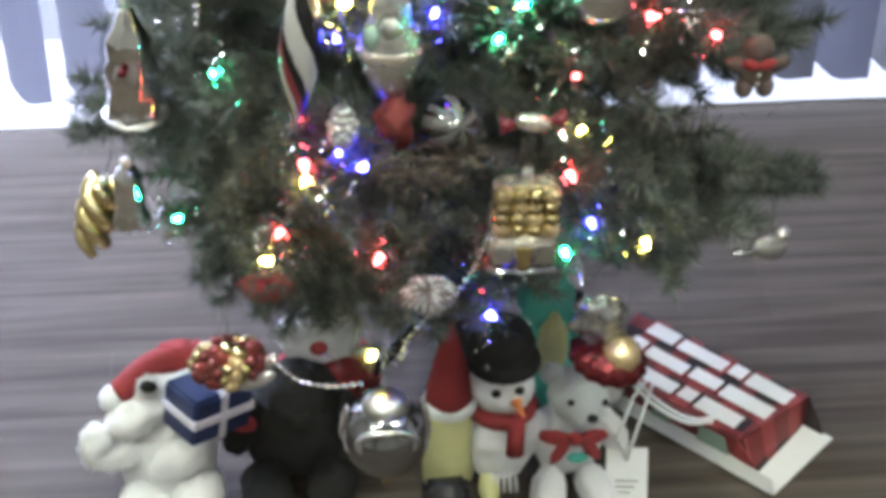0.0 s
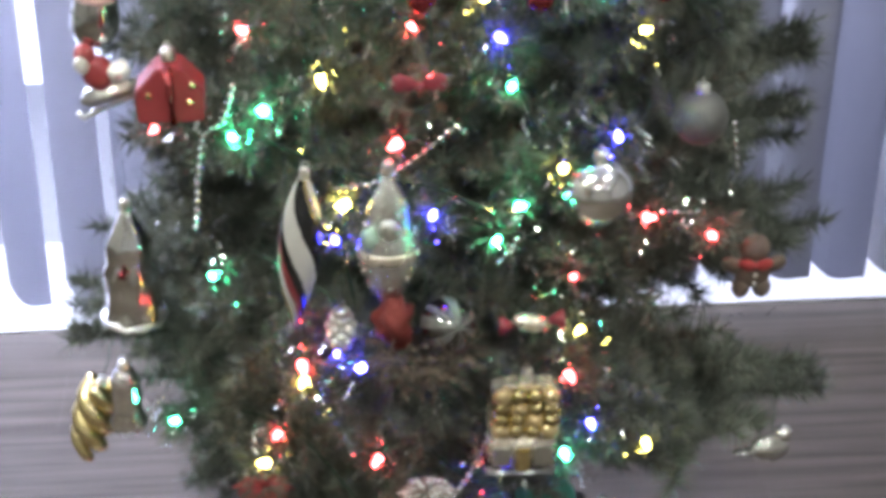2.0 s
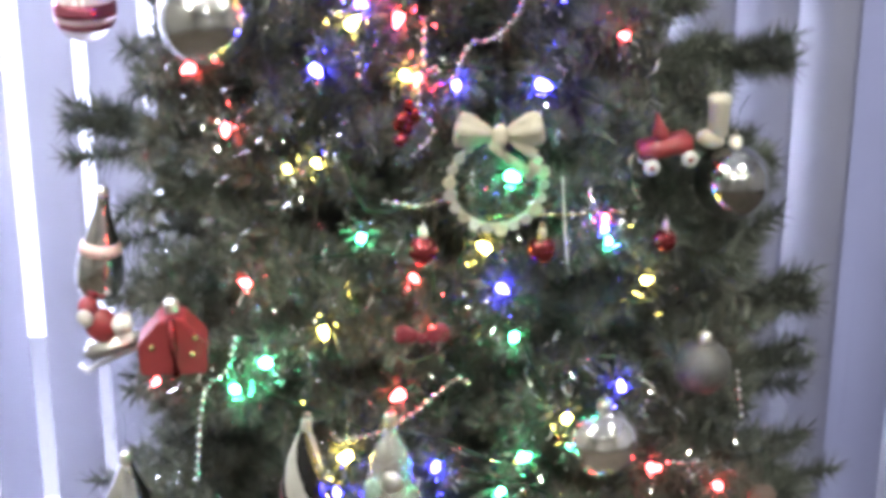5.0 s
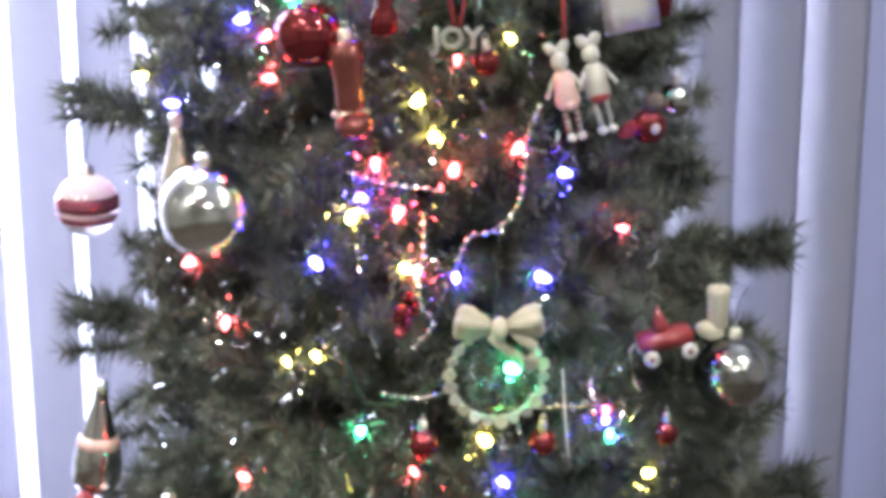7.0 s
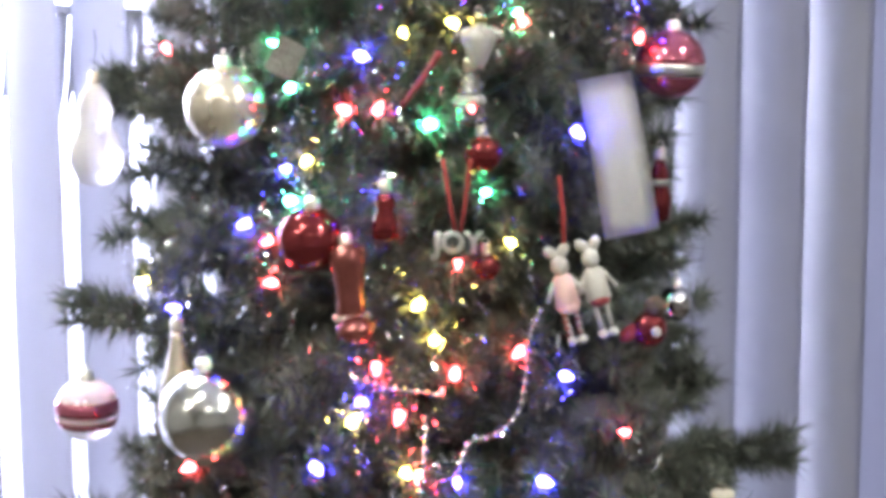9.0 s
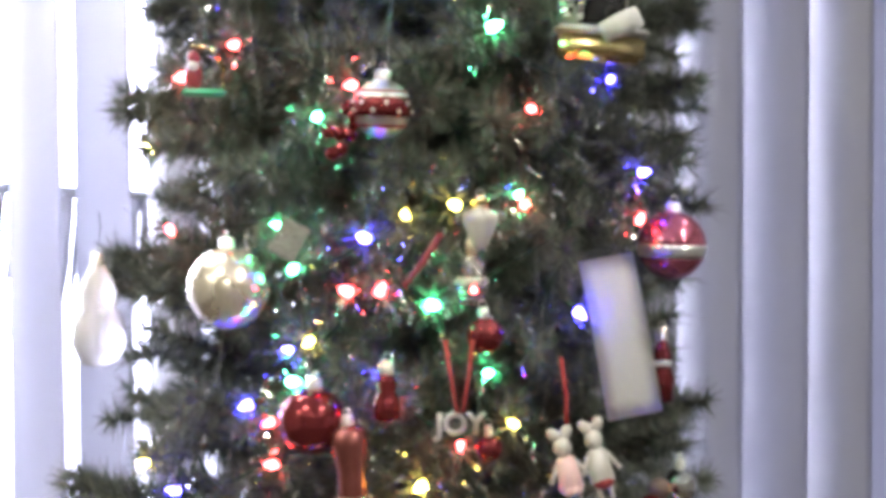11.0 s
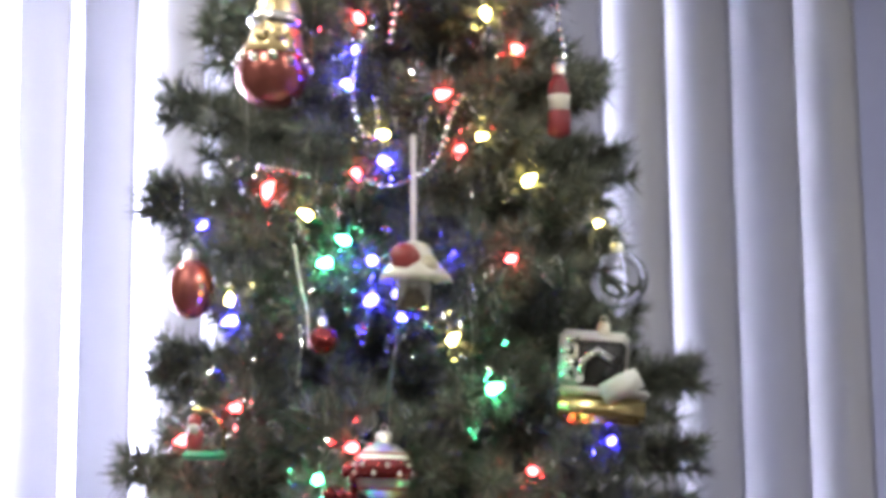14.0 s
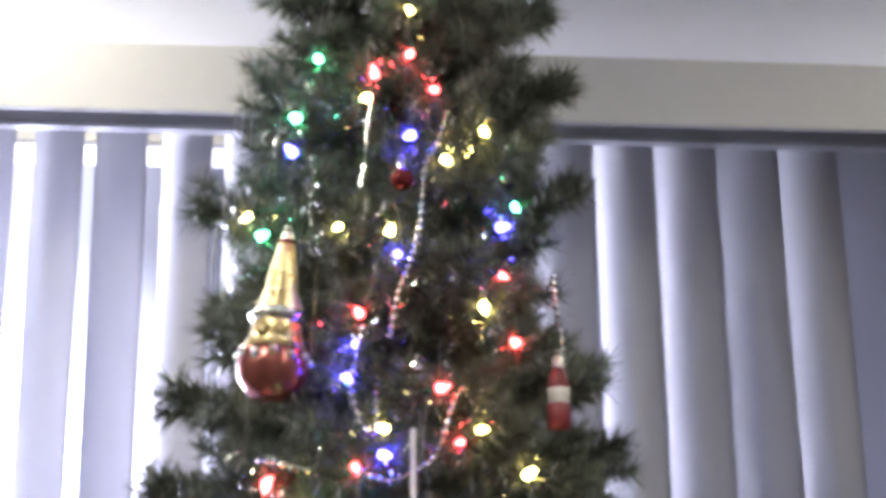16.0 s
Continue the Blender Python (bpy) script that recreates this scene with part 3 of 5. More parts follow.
for key, places in BULBS.items():
    glass_mesh = mesh_of("bulb", lathe(B(), [(0.0036, 0.0), (0.0050, 0.003), (0.0054, 0.0055), (0.0047, 0.0095), (0.0031, 0.0135), (0.0014, 0.0162), (0.0005, 0.017)], 12), M["bulb_" + key])
    for x, y, z in places:
        r, cx = tree_at(z)
        out = Vector((x - cx, y - TREE_Y, 0)).normalized()
        axis = (out * R_.uniform(0.1, 0.9) + Vector((R_.uniform(-1, 1), R_.uniform(-0.3, 0.3), R_.uniform(-0.9, 0.7)))).normalized()
        b = new("bulb", glass_mesh)
        b.parent = string
        b.matrix_basis = Matrix.Translation(Vector((x, y, z)) - axis * 0.004 + out * R_.uniform(-0.010, 0.004)) @ axis.to_track_quat("Z", "Y").to_matrix().to_4x4() @ Matrix.Scale(R_.uniform(0.46, 0.76), 4)
        tagged(b, "lit %s glass bulb" % key)
        s = new("socket", socket_mesh)
        s.parent = b
        route.append((z, math.atan2(y - TREE_Y, x - cx), Vector((x, y, z)) - out * 0.05))
route.sort(key=lambda q: q[0])
for i in range(0, len(route) - 7, 7):
    chunk = sorted(route[i:i + 7], key=lambda q: q[1])
    part("wire", tube(B(), curve_points([q[2] for q in chunk], 0.02), 0.0013, 5), M["wire"], string)

# twig tips round the bulbs, whose needles catch their light
verts, faces = [], []
for z, a, p in route:
    out = Vector((math.cos(a), math.sin(a), 0))
    c = p + out * 0.046
    for k in range(46):
        d = (Vector((R_.gauss(0, 1), R_.gauss(0, 1), R_.gauss(0, 1))).normalized() + out * 0.25).normalized()
        r0, ln = R_.uniform(0.004, 0.012), R_.uniform(0.010, 0.022)
        q = d.cross(Vector((R_.uniform(-1, 1), R_.uniform(-1, 1), R_.uniform(-1, 1)))).normalized() * 0.0009
        base = c + d * r0 - out * 0.006
        verts += [base - q, base + q, base + d * ln + Vector((0, 0, -0.002))]
        faces.append((len(verts) - 3, len(verts) - 2, len(verts) - 1))
me = bpy.data.meshes.new("lit_needles")
me.from_pydata([tuple(v) for v in verts], [], faces)
me.materials.append(M["needle"])
sprigs = new("lit_needles", me)
sprigs.parent = tree
tagged(sprigs, "short twig tips round the bulbs", kind="stuff")

# ---- bead garland ----
garland = thing("bead_garland", pose(0, 0, 0), "string of small silver beads draped in swags over the branches", "bead garland")
bead_mesh = mesh_of("bead", blob(B(), (0, 0, 0), (0.0028, 0.0028, 0.0028), seg=10), M["silver"])


def swag(parent, ctrl):
    pts = curve_points(ctrl, 0.0078)
    part("thread", tube(B(), pts, 0.0006, 4), M["thread"], parent)
    for p in pts:
        b = new("bead", bead_mesh)
        b.parent = parent
        b.location = p


swag(garland, [(0.151, 1.146, 0.460), (0.142, 1.141, 0.435), (0.125, 1.136, 0.404), (0.104, 1.135, 0.383), (0.082, 1.133, 0.354), (0.075, 1.130, 0.332)])
swag(garland, [(-0.034, 1.167, 0.307), (-0.013, 1.153, 0.295), (0.016, 1.141, 0.297), (0.041, 1.134, 0.305)])
swag(garland, [(0.031, 1.183, 0.665), (0.057, 1.176, 0.673), (0.083, 1.172, 0.689), (0.104, 1.172, 0.707), (0.121, 1.172, 0.721), (0.128, 1.171, 0.717)])
swag(garland, [(-0.047, 1.234, 0.731), (-0.055, 1.235, 0.702), (-0.074, 1.246, 0.677), (-0.083, 1.244, 0.601)])
swag(garland, [(0.069, 1.208, 0.851), (0.094, 1.204, 0.848), (0.119, 1.203, 0.855)])
swag(garland, [(0.049, 1.242, 1.010), (0.071, 1.237, 1.004), (0.104, 1.234, 1.000), (0.116, 1.232, 0.996)])
swag(garland, [(0.187, 1.251, 1.057), (0.178, 1.246, 1.036), (0.175, 1.241, 1.008), (0.169, 1.237, 0.983), (0.150, 1.232, 0.967), (0.133, 1.230, 0.964), (0.122, 1.224, 0.940)])
swag(garland, [(0.100, 1.232, 0.982), (0.099, 1.228, 0.952), (0.095, 1.220, 0.920), (0.103, 1.217, 0.908), (0.105, 1.215, 0.900), (0.088, 1.212, 0.883)])
swag(garland, [(0.056, 1.314, 1.679), (0.049, 1.314, 1.633), (0.056, 1.308, 1.601), (0.067, 1.306, 1.596), (0.067, 1.309, 1.628)])
swag(garland, [(0.219, 1.374, 1.744), (0.219, 1.365, 1.717), (0.222, 1.359, 1.686), (0.223, 1.353, 1.642)])
swag(garland, [(0.128, 1.349, 1.880), (0.120, 1.344, 1.852), (0.108, 1.339, 1.825), (0.104, 1.331, 1.777), (0.097, 1.324, 1.745), (0.085, 1.316, 1.709), (0.078, 1.310, 1.670)])
swag(garland, [(0.056, 1.304, 1.562), (0.077, 1.300, 1.555), (0.099, 1.299, 1.564), (0.114, 1.302, 1.578), (0.126, 1.307, 1.615), (0.138, 1.312, 1.634)])
swag(garland, [(-0.022, 1.342, 1.578), (-0.005, 1.329, 1.573), (0.017, 1.317, 1.566)])
swag(garland, [(0.355, 1.240, 0.683), (0.361, 1.237, 0.640)])
swag(garland, [(0.170, 1.160, 0.628), (0.152, 1.157, 0.605)])
swag(garland, [(0.296, 1.194, 0.629), (0.309, 1.200, 0.624), (0.323, 1.208, 0.620)])
swag(garland, [(0.309, 1.200, 0.624), (0.311, 1.200, 0.611), (0.324, 1.208, 0.614)])
# ---- tinsel: thin silver strands hanging from the twigs ----
verts, faces = [], []
strands = []
for i in range(170):                    # hanging strands
    z = R_.uniform(0.4, 2.2)
    r, cx = tree_at(z)
    a = -math.pi / 2 + R_.gauss(-0.25, 0.75)
    strands.append((Vector((cx + r * 0.98 * math.cos(a), TREE_Y + r * 0.98 * math.sin(a), z)), a, R_.uniform(0.02, 0.09), 0.00024,
                    Vector((R_.uniform(-0.2, 0.2), R_.uniform(-0.1, 0.1), -1)).normalized()))
for i in range(12):                     # long strands at the edge of the upper branches
    strands.append((Vector((-0.040 - 0.007 * (i % 4), 1.44 + 0.006 * i, 1.96 - 0.035 * (i % 5))), -1.5, R_.uniform(0.12, 0.2), 0.0002, Vector((R_.uniform(-0.04, 0.04), 0, -1)).normalized()))
for z, a, p in route:                   # short curls that catch the bulbs' light
    out = Vector((math.cos(a), math.sin(a), 0))
    for k in range(26):
        q = p + out * R_.uniform(0.035, 0.056) + Vector((R_.gauss(0, 0.018), R_.gauss(0, 0.010), R_.gauss(0, 0.017)))
        strands.append((q, a + R_.uniform(-1, 1), R_.uniform(0.004, 0.018), R_.uniform(0.0004, 0.0009), Vector((R_.uniform(-1, 1), R_.uniform(-0.6, 0.3), R_.uniform(-1, 0.8))).normalized()))
for i in range(700):                    # stray glints all over
    z = R_.uniform(0.36, 2.2)
    r, cx = tree_at(z)
    a = -math.pi / 2 + R_.gauss(-0.15, 0.8)
    rr = r * R_.uniform(0.86, 1.0)
    strands.append((Vector((cx + rr * math.cos(a), TREE_Y + rr * math.sin(a), z)), a, R_.uniform(0.003, 0.012), R_.uniform(0.0004, 0.001), Vector((R_.uniform(-1, 1), R_.uniform(-0.6, 0.3), R_.uniform(-1, 0.8))).normalized()))
for i, (p, a, ln, w, sway) in enumerate(strands):
    side = Vector((math.cos(a + 1.57 + R_.uniform(-1, 1)), math.sin(a + 1.57), 0)).normalized() * w
    for k in range(5):
        c = p + sway * ln * k / 4 + Vector((0.0012 * math.sin(k * 1.7 + i), 0.001 * math.cos(k * 2.1 + i), 0))
        verts += [c - side, c + side]
    j = len(verts) - 10
    faces += [(j + 2 * k, j + 2 * k + 1, j + 2 * k + 3, j + 2 * k + 2) for k in range(4)]
me = bpy.data.meshes.new("tinsel")
me.from_pydata([tuple(v) for v in verts], [], faces)
me.materials.append(M["tinsel"])
tagged(new("tinsel", me), "thin silver tinsel strands hanging from the twigs", "tinsel", kind="stuff")


# ---- ornaments ----
def hanger(ob, top, ln=0.03, mat=None):
    """A cap's thin thread up into the twigs."""
    part("thread", tube(B(), [(0, 0, top), (0.002, 0.002, top + ln * 0.6), (0, 0.008, top + ln)], 0.0004, 4), mat or M["wire"], ob)


def cap(ob, top, r=0.006):
    part("cap", lathe(B(), [(r, top - 0.003), (r * 1.05, top - 0.002), (r, top + 0.006), (r * 0.5, top + 0.0075)], 14), M["tin"], ob, "crimped metal cap")
    part("ring", tube(B(), [(0.003 * math.cos(a), 0, top + 0.009 + 0.003 * math.sin(a)) for a in [i * 0.698 for i in range(9)]], 0.0006, 5, closed=True), M["tin"], ob)
    hanger(ob, top + 0.011)


def ball(at, r, mat, label, bands=(), group="glass balls", stretch=1.0):
    ob = thing("christmas_ball", pose(*at, 0, R_.uniform(-6, 6), R_.uniform(0, 360)), label, "christmas ball", group)
    prof = [(max(0.0006, r * math.sin(math.pi * i / 24)), -r * stretch * math.cos(math.pi * i / 24)) for i in range(25)]
    part("globe", lathe(B(), prof, 36), mat, ob)
    for z, h, m in bands:
        q = [(1.012 * r * math.sqrt(max(0.01, 1 - (zz / r / stretch) ** 2)), zz) for zz in (z - h, z - h * 0.3, z + h * 0.3, z + h)]
        part("band", lathe(B(), q, 36), m, ob, "painted band")
    cap(ob, r * stretch, min(0.006, r * 0.3))
    return ob


ball((0.229, 1.156, 0.672), 0.028, M["silver"], "shiny silver glass ball hanging on the tree")
ball((0.352, 1.287, 0.831), 0.0305, M["antique"], "smoky dark silver glass ball near a branch tip")
ball((0.324, 1.232, 0.694), 0.023, M["dull"], "dull frosted silver ball among dark needles")
ball((0.096, 1.192, 0.817), 0.0115, M["redglass"], "tiny shiny red glass ball", group="tiny red balls")
ball((0.185, 1.194, 0.814), 0.0105, M["redglass"], "tiny shiny red glass ball", group="tiny red balls")
ball((0.286, 1.226, 0.806), 0.0095, M["redglass"], "tiny shiny red glass ball", group="tiny red balls")
ball((0.146, 1.240, 1.092), 0.010, M["redglass"], "tiny shiny red glass ball", group="tiny red balls")
ball((0.089, 1.337, 1.814), 0.010, M["redglass"], "tiny shiny red glass ball", group="tiny red balls")
ball((0.027, 1.280, 1.435), 0.011, M["redglass"], "tiny shiny red glass ball", group="tiny red balls")
ball((0.018, 1.255, 1.112), 0.0245, M["redglass"], "plain glossy red glass ball")
ball((0.305, 1.320, 1.047), 0.014, M["antique"], "small dark smoky glass ball")
ball((-0.169, 1.450, 0.940), 0.027, M["milk"], "pale silver ball with pink painted bands", bands=((0.004, 0.006, M["pinkglass"]), (-0.010, 0.003, M["pinkglass"])))
ball((-0.059, 1.285, 0.974), 0.038, M["antique"], "large silver glass ball in front of the needles")
ball((-0.043, 1.295, 1.206), 0.0305, M["pearl"], "pale gold pearl glass ball with swirls")
ball((0.301, 1.335, 1.234), 0.027, M["pinkglass"], "rose pink glass ball with a frosted picture band", bands=((-0.004, 0.005, M["frost"]),))
ball((-0.076, 1.375, 1.485), 0.0185, M["copper"], "egg-shaped dull red glass ball", stretch=1.3)
bb = ball((0.070, 1.262, 1.338), 0.0215, M["frost"], "frosted silver ball with a patterned red band", bands=((0.0015, 0.0075, M["redglass"]), (-0.0125, 0.0012, M["wine"]), (0.013, 0.001, M["wine"])))
for i in range(14):
    a = i * 0.4488
    part("dot", blob(B(), (0.0214 * math.cos(a), 0.0214 * math.sin(a), 0.0015 + 0.003 * (-1) ** i), (0.0016, 0.0016, 0.002), seg=8), M["whiteglaze"], bb, "white painted dot")
ball((0.272, 1.395, 1.498), 0.024, M["glass"], "clear thin glass ball beside a branch")
ball((0.144, 1.251, 1.173), 0.014, M["redglass"], "small red glass ball under a painted head")


def turned(name, at, prof, mat, label, category, turn=(0, 0, 0), top=None, extra=(), **kw):
    """A blown-glass ornament turned from a profile, with optional further turned parts (name, profile, material, label)."""
    ob = thing(name, pose(*at, *turn), label, category, "glass figures")
    part("body", lathe(B(), prof, kw.pop("seg", 28), **kw), mat, ob)
    for nm, p, m, lb in extra:
        part(nm, lathe(B(), p, 20), m, ob, lb)
    cap(ob, top if top is not None else prof[-1][1], 0.005)
    return ob


# silver bell figure with a small red bead
fig = turned("figure_ornament", (-0.145, 1.300, 0.535), [(0.004, -0.055), (0.024, -0.056), (0.027, -0.050), (0.024, -0.043), (0.022, -0.02), (0.0235, -0.005), (0.018, 0.006), (0.019, 0.016), (0.0185, 0.026), (0.012, 0.038), (0.007, 0.05), (0.004, 0.057)],
             M["silver"], "tall silver glass bell figure with a red bead", "ornament", lobes=7, depth=0.07, twist=1.2)
part("bead", blob(B(), (-0.005, -0.024, 0.004), (0.004, 0.004, 0.004), seg=10), M["redglass"], fig, "red bead")
part("skirt_trim", tube(B(), [(0.0265 * math.cos(a * 0.3142), 0.0265 * math.sin(a * 0.3142), -0.05 + 0.0015 * math.cos(a * 3)) for a in range(20)], 0.003, 7, closed=True), M["frost"], fig)
# gold twisted pretzel
pz = thing("twist_ornament", pose(-0.196, 1.345, 0.345, 0, 14, 0) @ Matrix.Diagonal((1.25, 1.25, 1.0, 1)), "gold glass ornament twisted like a rope", "ornament")
for ph in (0.0, 2.09, 4.19):
    part("strand", tube(B(), [(0.0085 * math.cos(7.0 * k / 40 + ph), 0.0085 * math.sin(7.0 * k / 40 + ph), 0.040 - 0.080 * k / 40) for k in range(41)],
                       [0.003 + 0.0060 * math.sin(math.pi * min(1, 0.15 + 0.8 * k / 40)) for k in range(41)], 12), M["gold"], pz, "gold glass strand")
cap(pz, 0.037, 0.004)
# ribbed silver bell
turned("bell_ornament", (-0.158, 1.290, 0.405), [(0.003, -0.03), (0.016, -0.031), (0.017, -0.026), (0.0125, -0.015), (0.012, -0.01), (0.0135, 0.004), (0.012, 0.012), (0.0135, 0.018), (0.009, 0.028), (0.003, 0.032)],
       M["silver"], "ribbed silver glass bell below a silver figure", "ornament", lobes=12, depth=0.05)
# striped spiral drop
tw = thing("spiral_ornament", pose(0.0, 1.180, 0.614, 0, 5, 0), "long glass drop with white, gold, black and red spiral stripes", "ornament", "glass figures")
bm = B()
nz, seg = 96, 72
rings = []
for j in range(nz + 1):
    k = j / nz
    r = 0.0190 * max(0.03, math.sin(math.pi * min(1, k * 0.93 + 0.03)) ** 0.8) * (0.75 + 0.25 * k)
    rings.append([bm.verts.new((r * math.cos(6.2832 * i / seg), r * math.sin(6.2832 * i / seg), -0.07 + 0.135 * k)) for i in range(seg)])
for j in range(nz):
    for i in range(seg):
        f = bm.faces.new((rings[j][i], rings[j][(i + 1) % seg], rings[j + 1][(i + 1) % seg], rings[j + 1][i]))
        f.material_index = (0, 0, 2, 2, 1, 0, 0, 2, 1, 0, 3, 2)[int((i / seg * 12 + j / nz * 7.5) % 12)]
part("body", bm, [M["whiteglaze"], M["gold"], M["blackshine"], M["redpaint"]], tw)
cap(tw, 0.066, 0.004)
# iridescent clear glass figure
gs = turned("figure_ornament", (0.069, 1.160, 0.632), [(0.002, -0.056), (0.010, -0.05), (0.018, -0.035), (0.024, -0.015), (0.0235, 0.0), (0.017, 0.012), (0.0155, 0.02), (0.016, 0.03), (0.010, 0.042), (0.005, 0.052), (0.003, 0.06)],
            M["iridescent"], "iridescent glass figure with a pale green sack", "ornament", flat=0.8)
part("sack", blob(B(), (-0.015, -0.010, 0.006), (0.007, 0.007, 0.011), rough=0.3, seg=14), M["palegreen"], gs, "pale green sack")
part("belt", lathe(B(), [(0.0236, -0.014), (0.0252, -0.012), (0.0250, -0.007), (0.0238, -0.005)], 24, flat=0.8), M["pearl"], gs, "pinkish belt")
part("beard", blob(B(), (0.0, -0.011, 0.014), (0.009, 0.007, 0.010), rough=0.3, seg=14), M["frost"], gs, "frosted beard")
for i in range(9):
    part("crystal", blob(B(), (0.020 * math.sin(i * 2.4), -0.0165 + 0.004 * abs(math.sin(i * 2.4)), -0.036 + 0.008 * i), (0.0022, 0.0016, 0.0022), seg=8), M["silver"], gs, "glitter bead")
# striped ball in a straw nest
nb = thing("nest_ornament", pose(0.095, 1.142, 0.556), "red and white striped glass ball over a brown straw nest", "ornament")
part("ball", blob(B(), (-0.022, 0.010, 0.006), (0.016, 0.016, 0.020), rough=0.45), M["redfoil"], nb, "crumpled red foil ball")
bm = B()
r = 0.025
bmesh.ops.create_uvsphere(bm, u_segments=28, v_segments=18, radius=r)
for f in bm.faces:
    f.material_index = 1 if math.atan2(f.calc_center_median().y, f.calc_center_median().x) * 4 * 1.6 % 6.28 < 2.9 else 0
part("ball", bm, [M["gunmetal"], M["dull"]], nb, "dark glass ball with pale leaf stripes", at=pose(0.020, 0.006, 0.004, 60, 40, 0) @ Matrix.Scale(0.88, 4))
bm = B()
for i in range(260):
    a, z = R_.uniform(0, 6.283), R_.uniform(-0.046, -0.008)
    rr = 0.036 * math.sqrt(max(0.1, 1 - ((z + 0.01) / 0.04) ** 2)) * R_.uniform(0.75, 1.1)
    p = Vector((rr * math.cos(a), rr * math.sin(a) * 0.8, z))
    q = p + Vector((R_.uniform(-1, 1), R_.uniform(-1, 1), R_.uniform(-0.4, 0.4))).normalized() * 0.022
    tube(bm, [p, (p + q) / 2 + Vector((0, 0, 0.002)), q], 0.0008, 4)
tagged(part("nest", bm, M["brown"], nb, "brown straw nest"), kind="stuff")
hanger(nb, 0.028)
# little glass house
hs = thing("house_ornament", pose(0.176, 1.138, 0.471, 0, 2, 0), "pink glass house ornament with a golden tiled roof", "ornament")
part("wall", box(B(), -0.027, -0.014, -0.042, 0.027, 0.014, -0.006, 0.003), M["pearl"], hs, "frosted pinkish wall")
part("base", box(B(), -0.029, -0.016, -0.046, 0.029, 0.016, -0.041, 0.002), M["antique"], hs)
bm = B()
pr = [(-0.0285, -0.008), (0.0285, -0.008), (0.027, 0.034), (0.019, 0.039), (-0.019, 0.039), (-0.027, 0.034)]
va, vb = [bm.verts.new((x, -0.013 + (z + 0.008) * 0.12, z)) for x, z in pr], [bm.verts.new((x, 0.013 - (z + 0.008) * 0.12, z)) for x, z in pr]
bm.faces.new(va), bm.faces.new(vb[::-1])
for i in range(6):
    bm.faces.new((va[i], vb[i], vb[(i + 1) % 6], va[(i + 1) % 6]))
part("roof", bm, M["pearl"], hs, "pinkish glass roof edge", smooth=False)
for j in range(4):
    for i in range(4):
        part("roof_tile", blob(B(), (-0.0202 + 0.0135 * i, -0.0128, -0.001 + 0.0108 * j), (0.0076, 0.0062, 0.0072), (0, 45, 0), rough=0.35, seg=12), M["gold" if (i + j) % 3 else "palegold"], hs)
for x in (-0.017, 0.017):
    part("window", box(box(B(), x - 0.007, -0.0165, -0.034, x + 0.007, -0.0135, -0.016, 0.001), x - 0.0008, -0.0175, -0.034, x + 0.0008, -0.0163, -0.016), M["frost"], hs, smooth=False)
part("door", box(B(), -0.006, -0.0168, -0.040, 0.006, -0.0135, -0.018, 0.001), M["gold"], hs, smooth=False)
cap(hs, 0.043, 0.005)
# clear glass bird
bd = thing("bird_ornament", pose(0.416, 1.230, 0.361, 0, 0, 20) @ Matrix.Scale(1.2, 4), "small clear silvery glass bird hanging from a low branch", "ornament")
part("body", blob(B(), (0, 0, 0), (0.017, 0.009, 0.0115), (0, 15, 0), seg=18), M["iridescent"], bd)
part("head", blob(B(), (0.011, 0, 0.010), (0.007, 0.006, 0.007), seg=14), M["iridescent"], bd)
part("tail", blob(B(), (-0.021, 0, 0.002), (0.013, 0.005, 0.003), (0, 10, 0), seg=14), M["iridescent"], bd)
hanger(bd, 0.014, 0.06)
# red glass bowl with a gold ball
rl = thing("bowl_ornament", pose(0.262, 1.145, 0.331, 0, 12, 0), "iridescent and red glass ornament with a gold ball", "ornament")
part("bowl", lathe(B(), [(0.006, -0.036), (0.022, -0.034), (0.033, -0.026), (0.035, -0.018), (0.030, -0.01), (0.02, -0.004)], 56, lobes=14, depth=0.05), M["redglass"], rl, "red glass bowl")
part("ball", blob(B(), (0.006, -0.012, -0.006), (0.017, 0.017, 0.018), rough=0.12), M["palegold"], rl, "gold glass ball")
part("shell", blob(B(), (-0.014, 0.004, 0.014), (0.022, 0.012, 0.027), (0, -30, 0), rough=0.6, seg=26), M["iridescent"], rl, "iridescent crumpled glass")
hanger(rl, 0.03)
# silver lantern ball
ln_ = thing("lantern_ornament", pose(0.061, 1.130, 0.248) @ Matrix.Scale(1.06, 4), "silver glass ball with a blue-lit hollow, capped with foil", "ornament")
prof = [(max(0.001, 0.037 * math.sin(math.pi * i / 20)), -0.037 * math.cos(math.pi * i / 20)) for i in range(21)]
part("globe", lathe(B(), prof, 36), M["gunmetal"], ln_)
part("rim", tube(B(), [(0.024 * math.cos(a), -0.030 + 0.004 * abs(math.cos(a)), 0.014 + 0.014 * math.sin(a)) for a in [i * 0.2618 for i in range(24)]], 0.003, 8, closed=True), M["frost"], ln_, "raised silver rim")
part("dome", blob(B(), (0, -0.003, 0.034), (0.020, 0.018, 0.014)), M["frost"], ln_, "frosted silver dome")
part("foot", lathe(B(), [(0.004, -0.055), (0.005, -0.037)], 12), M["gold"], ln_, "gold foot")
for s in (-1, 1):
    part("ear", blob(B(), (0.034 * s, 0.004, 0.012), (0.004, 0.006, 0.020), (0, -8 * s, 0), seg=14), M["silver"], ln_)
hanger(ln_, 0.047)
# red barn
bn = thing("barn_ornament", pose(-0.097, 1.265, 0.718), "matte red glass barn ornament with a silver cap", "ornament")
bm = B()
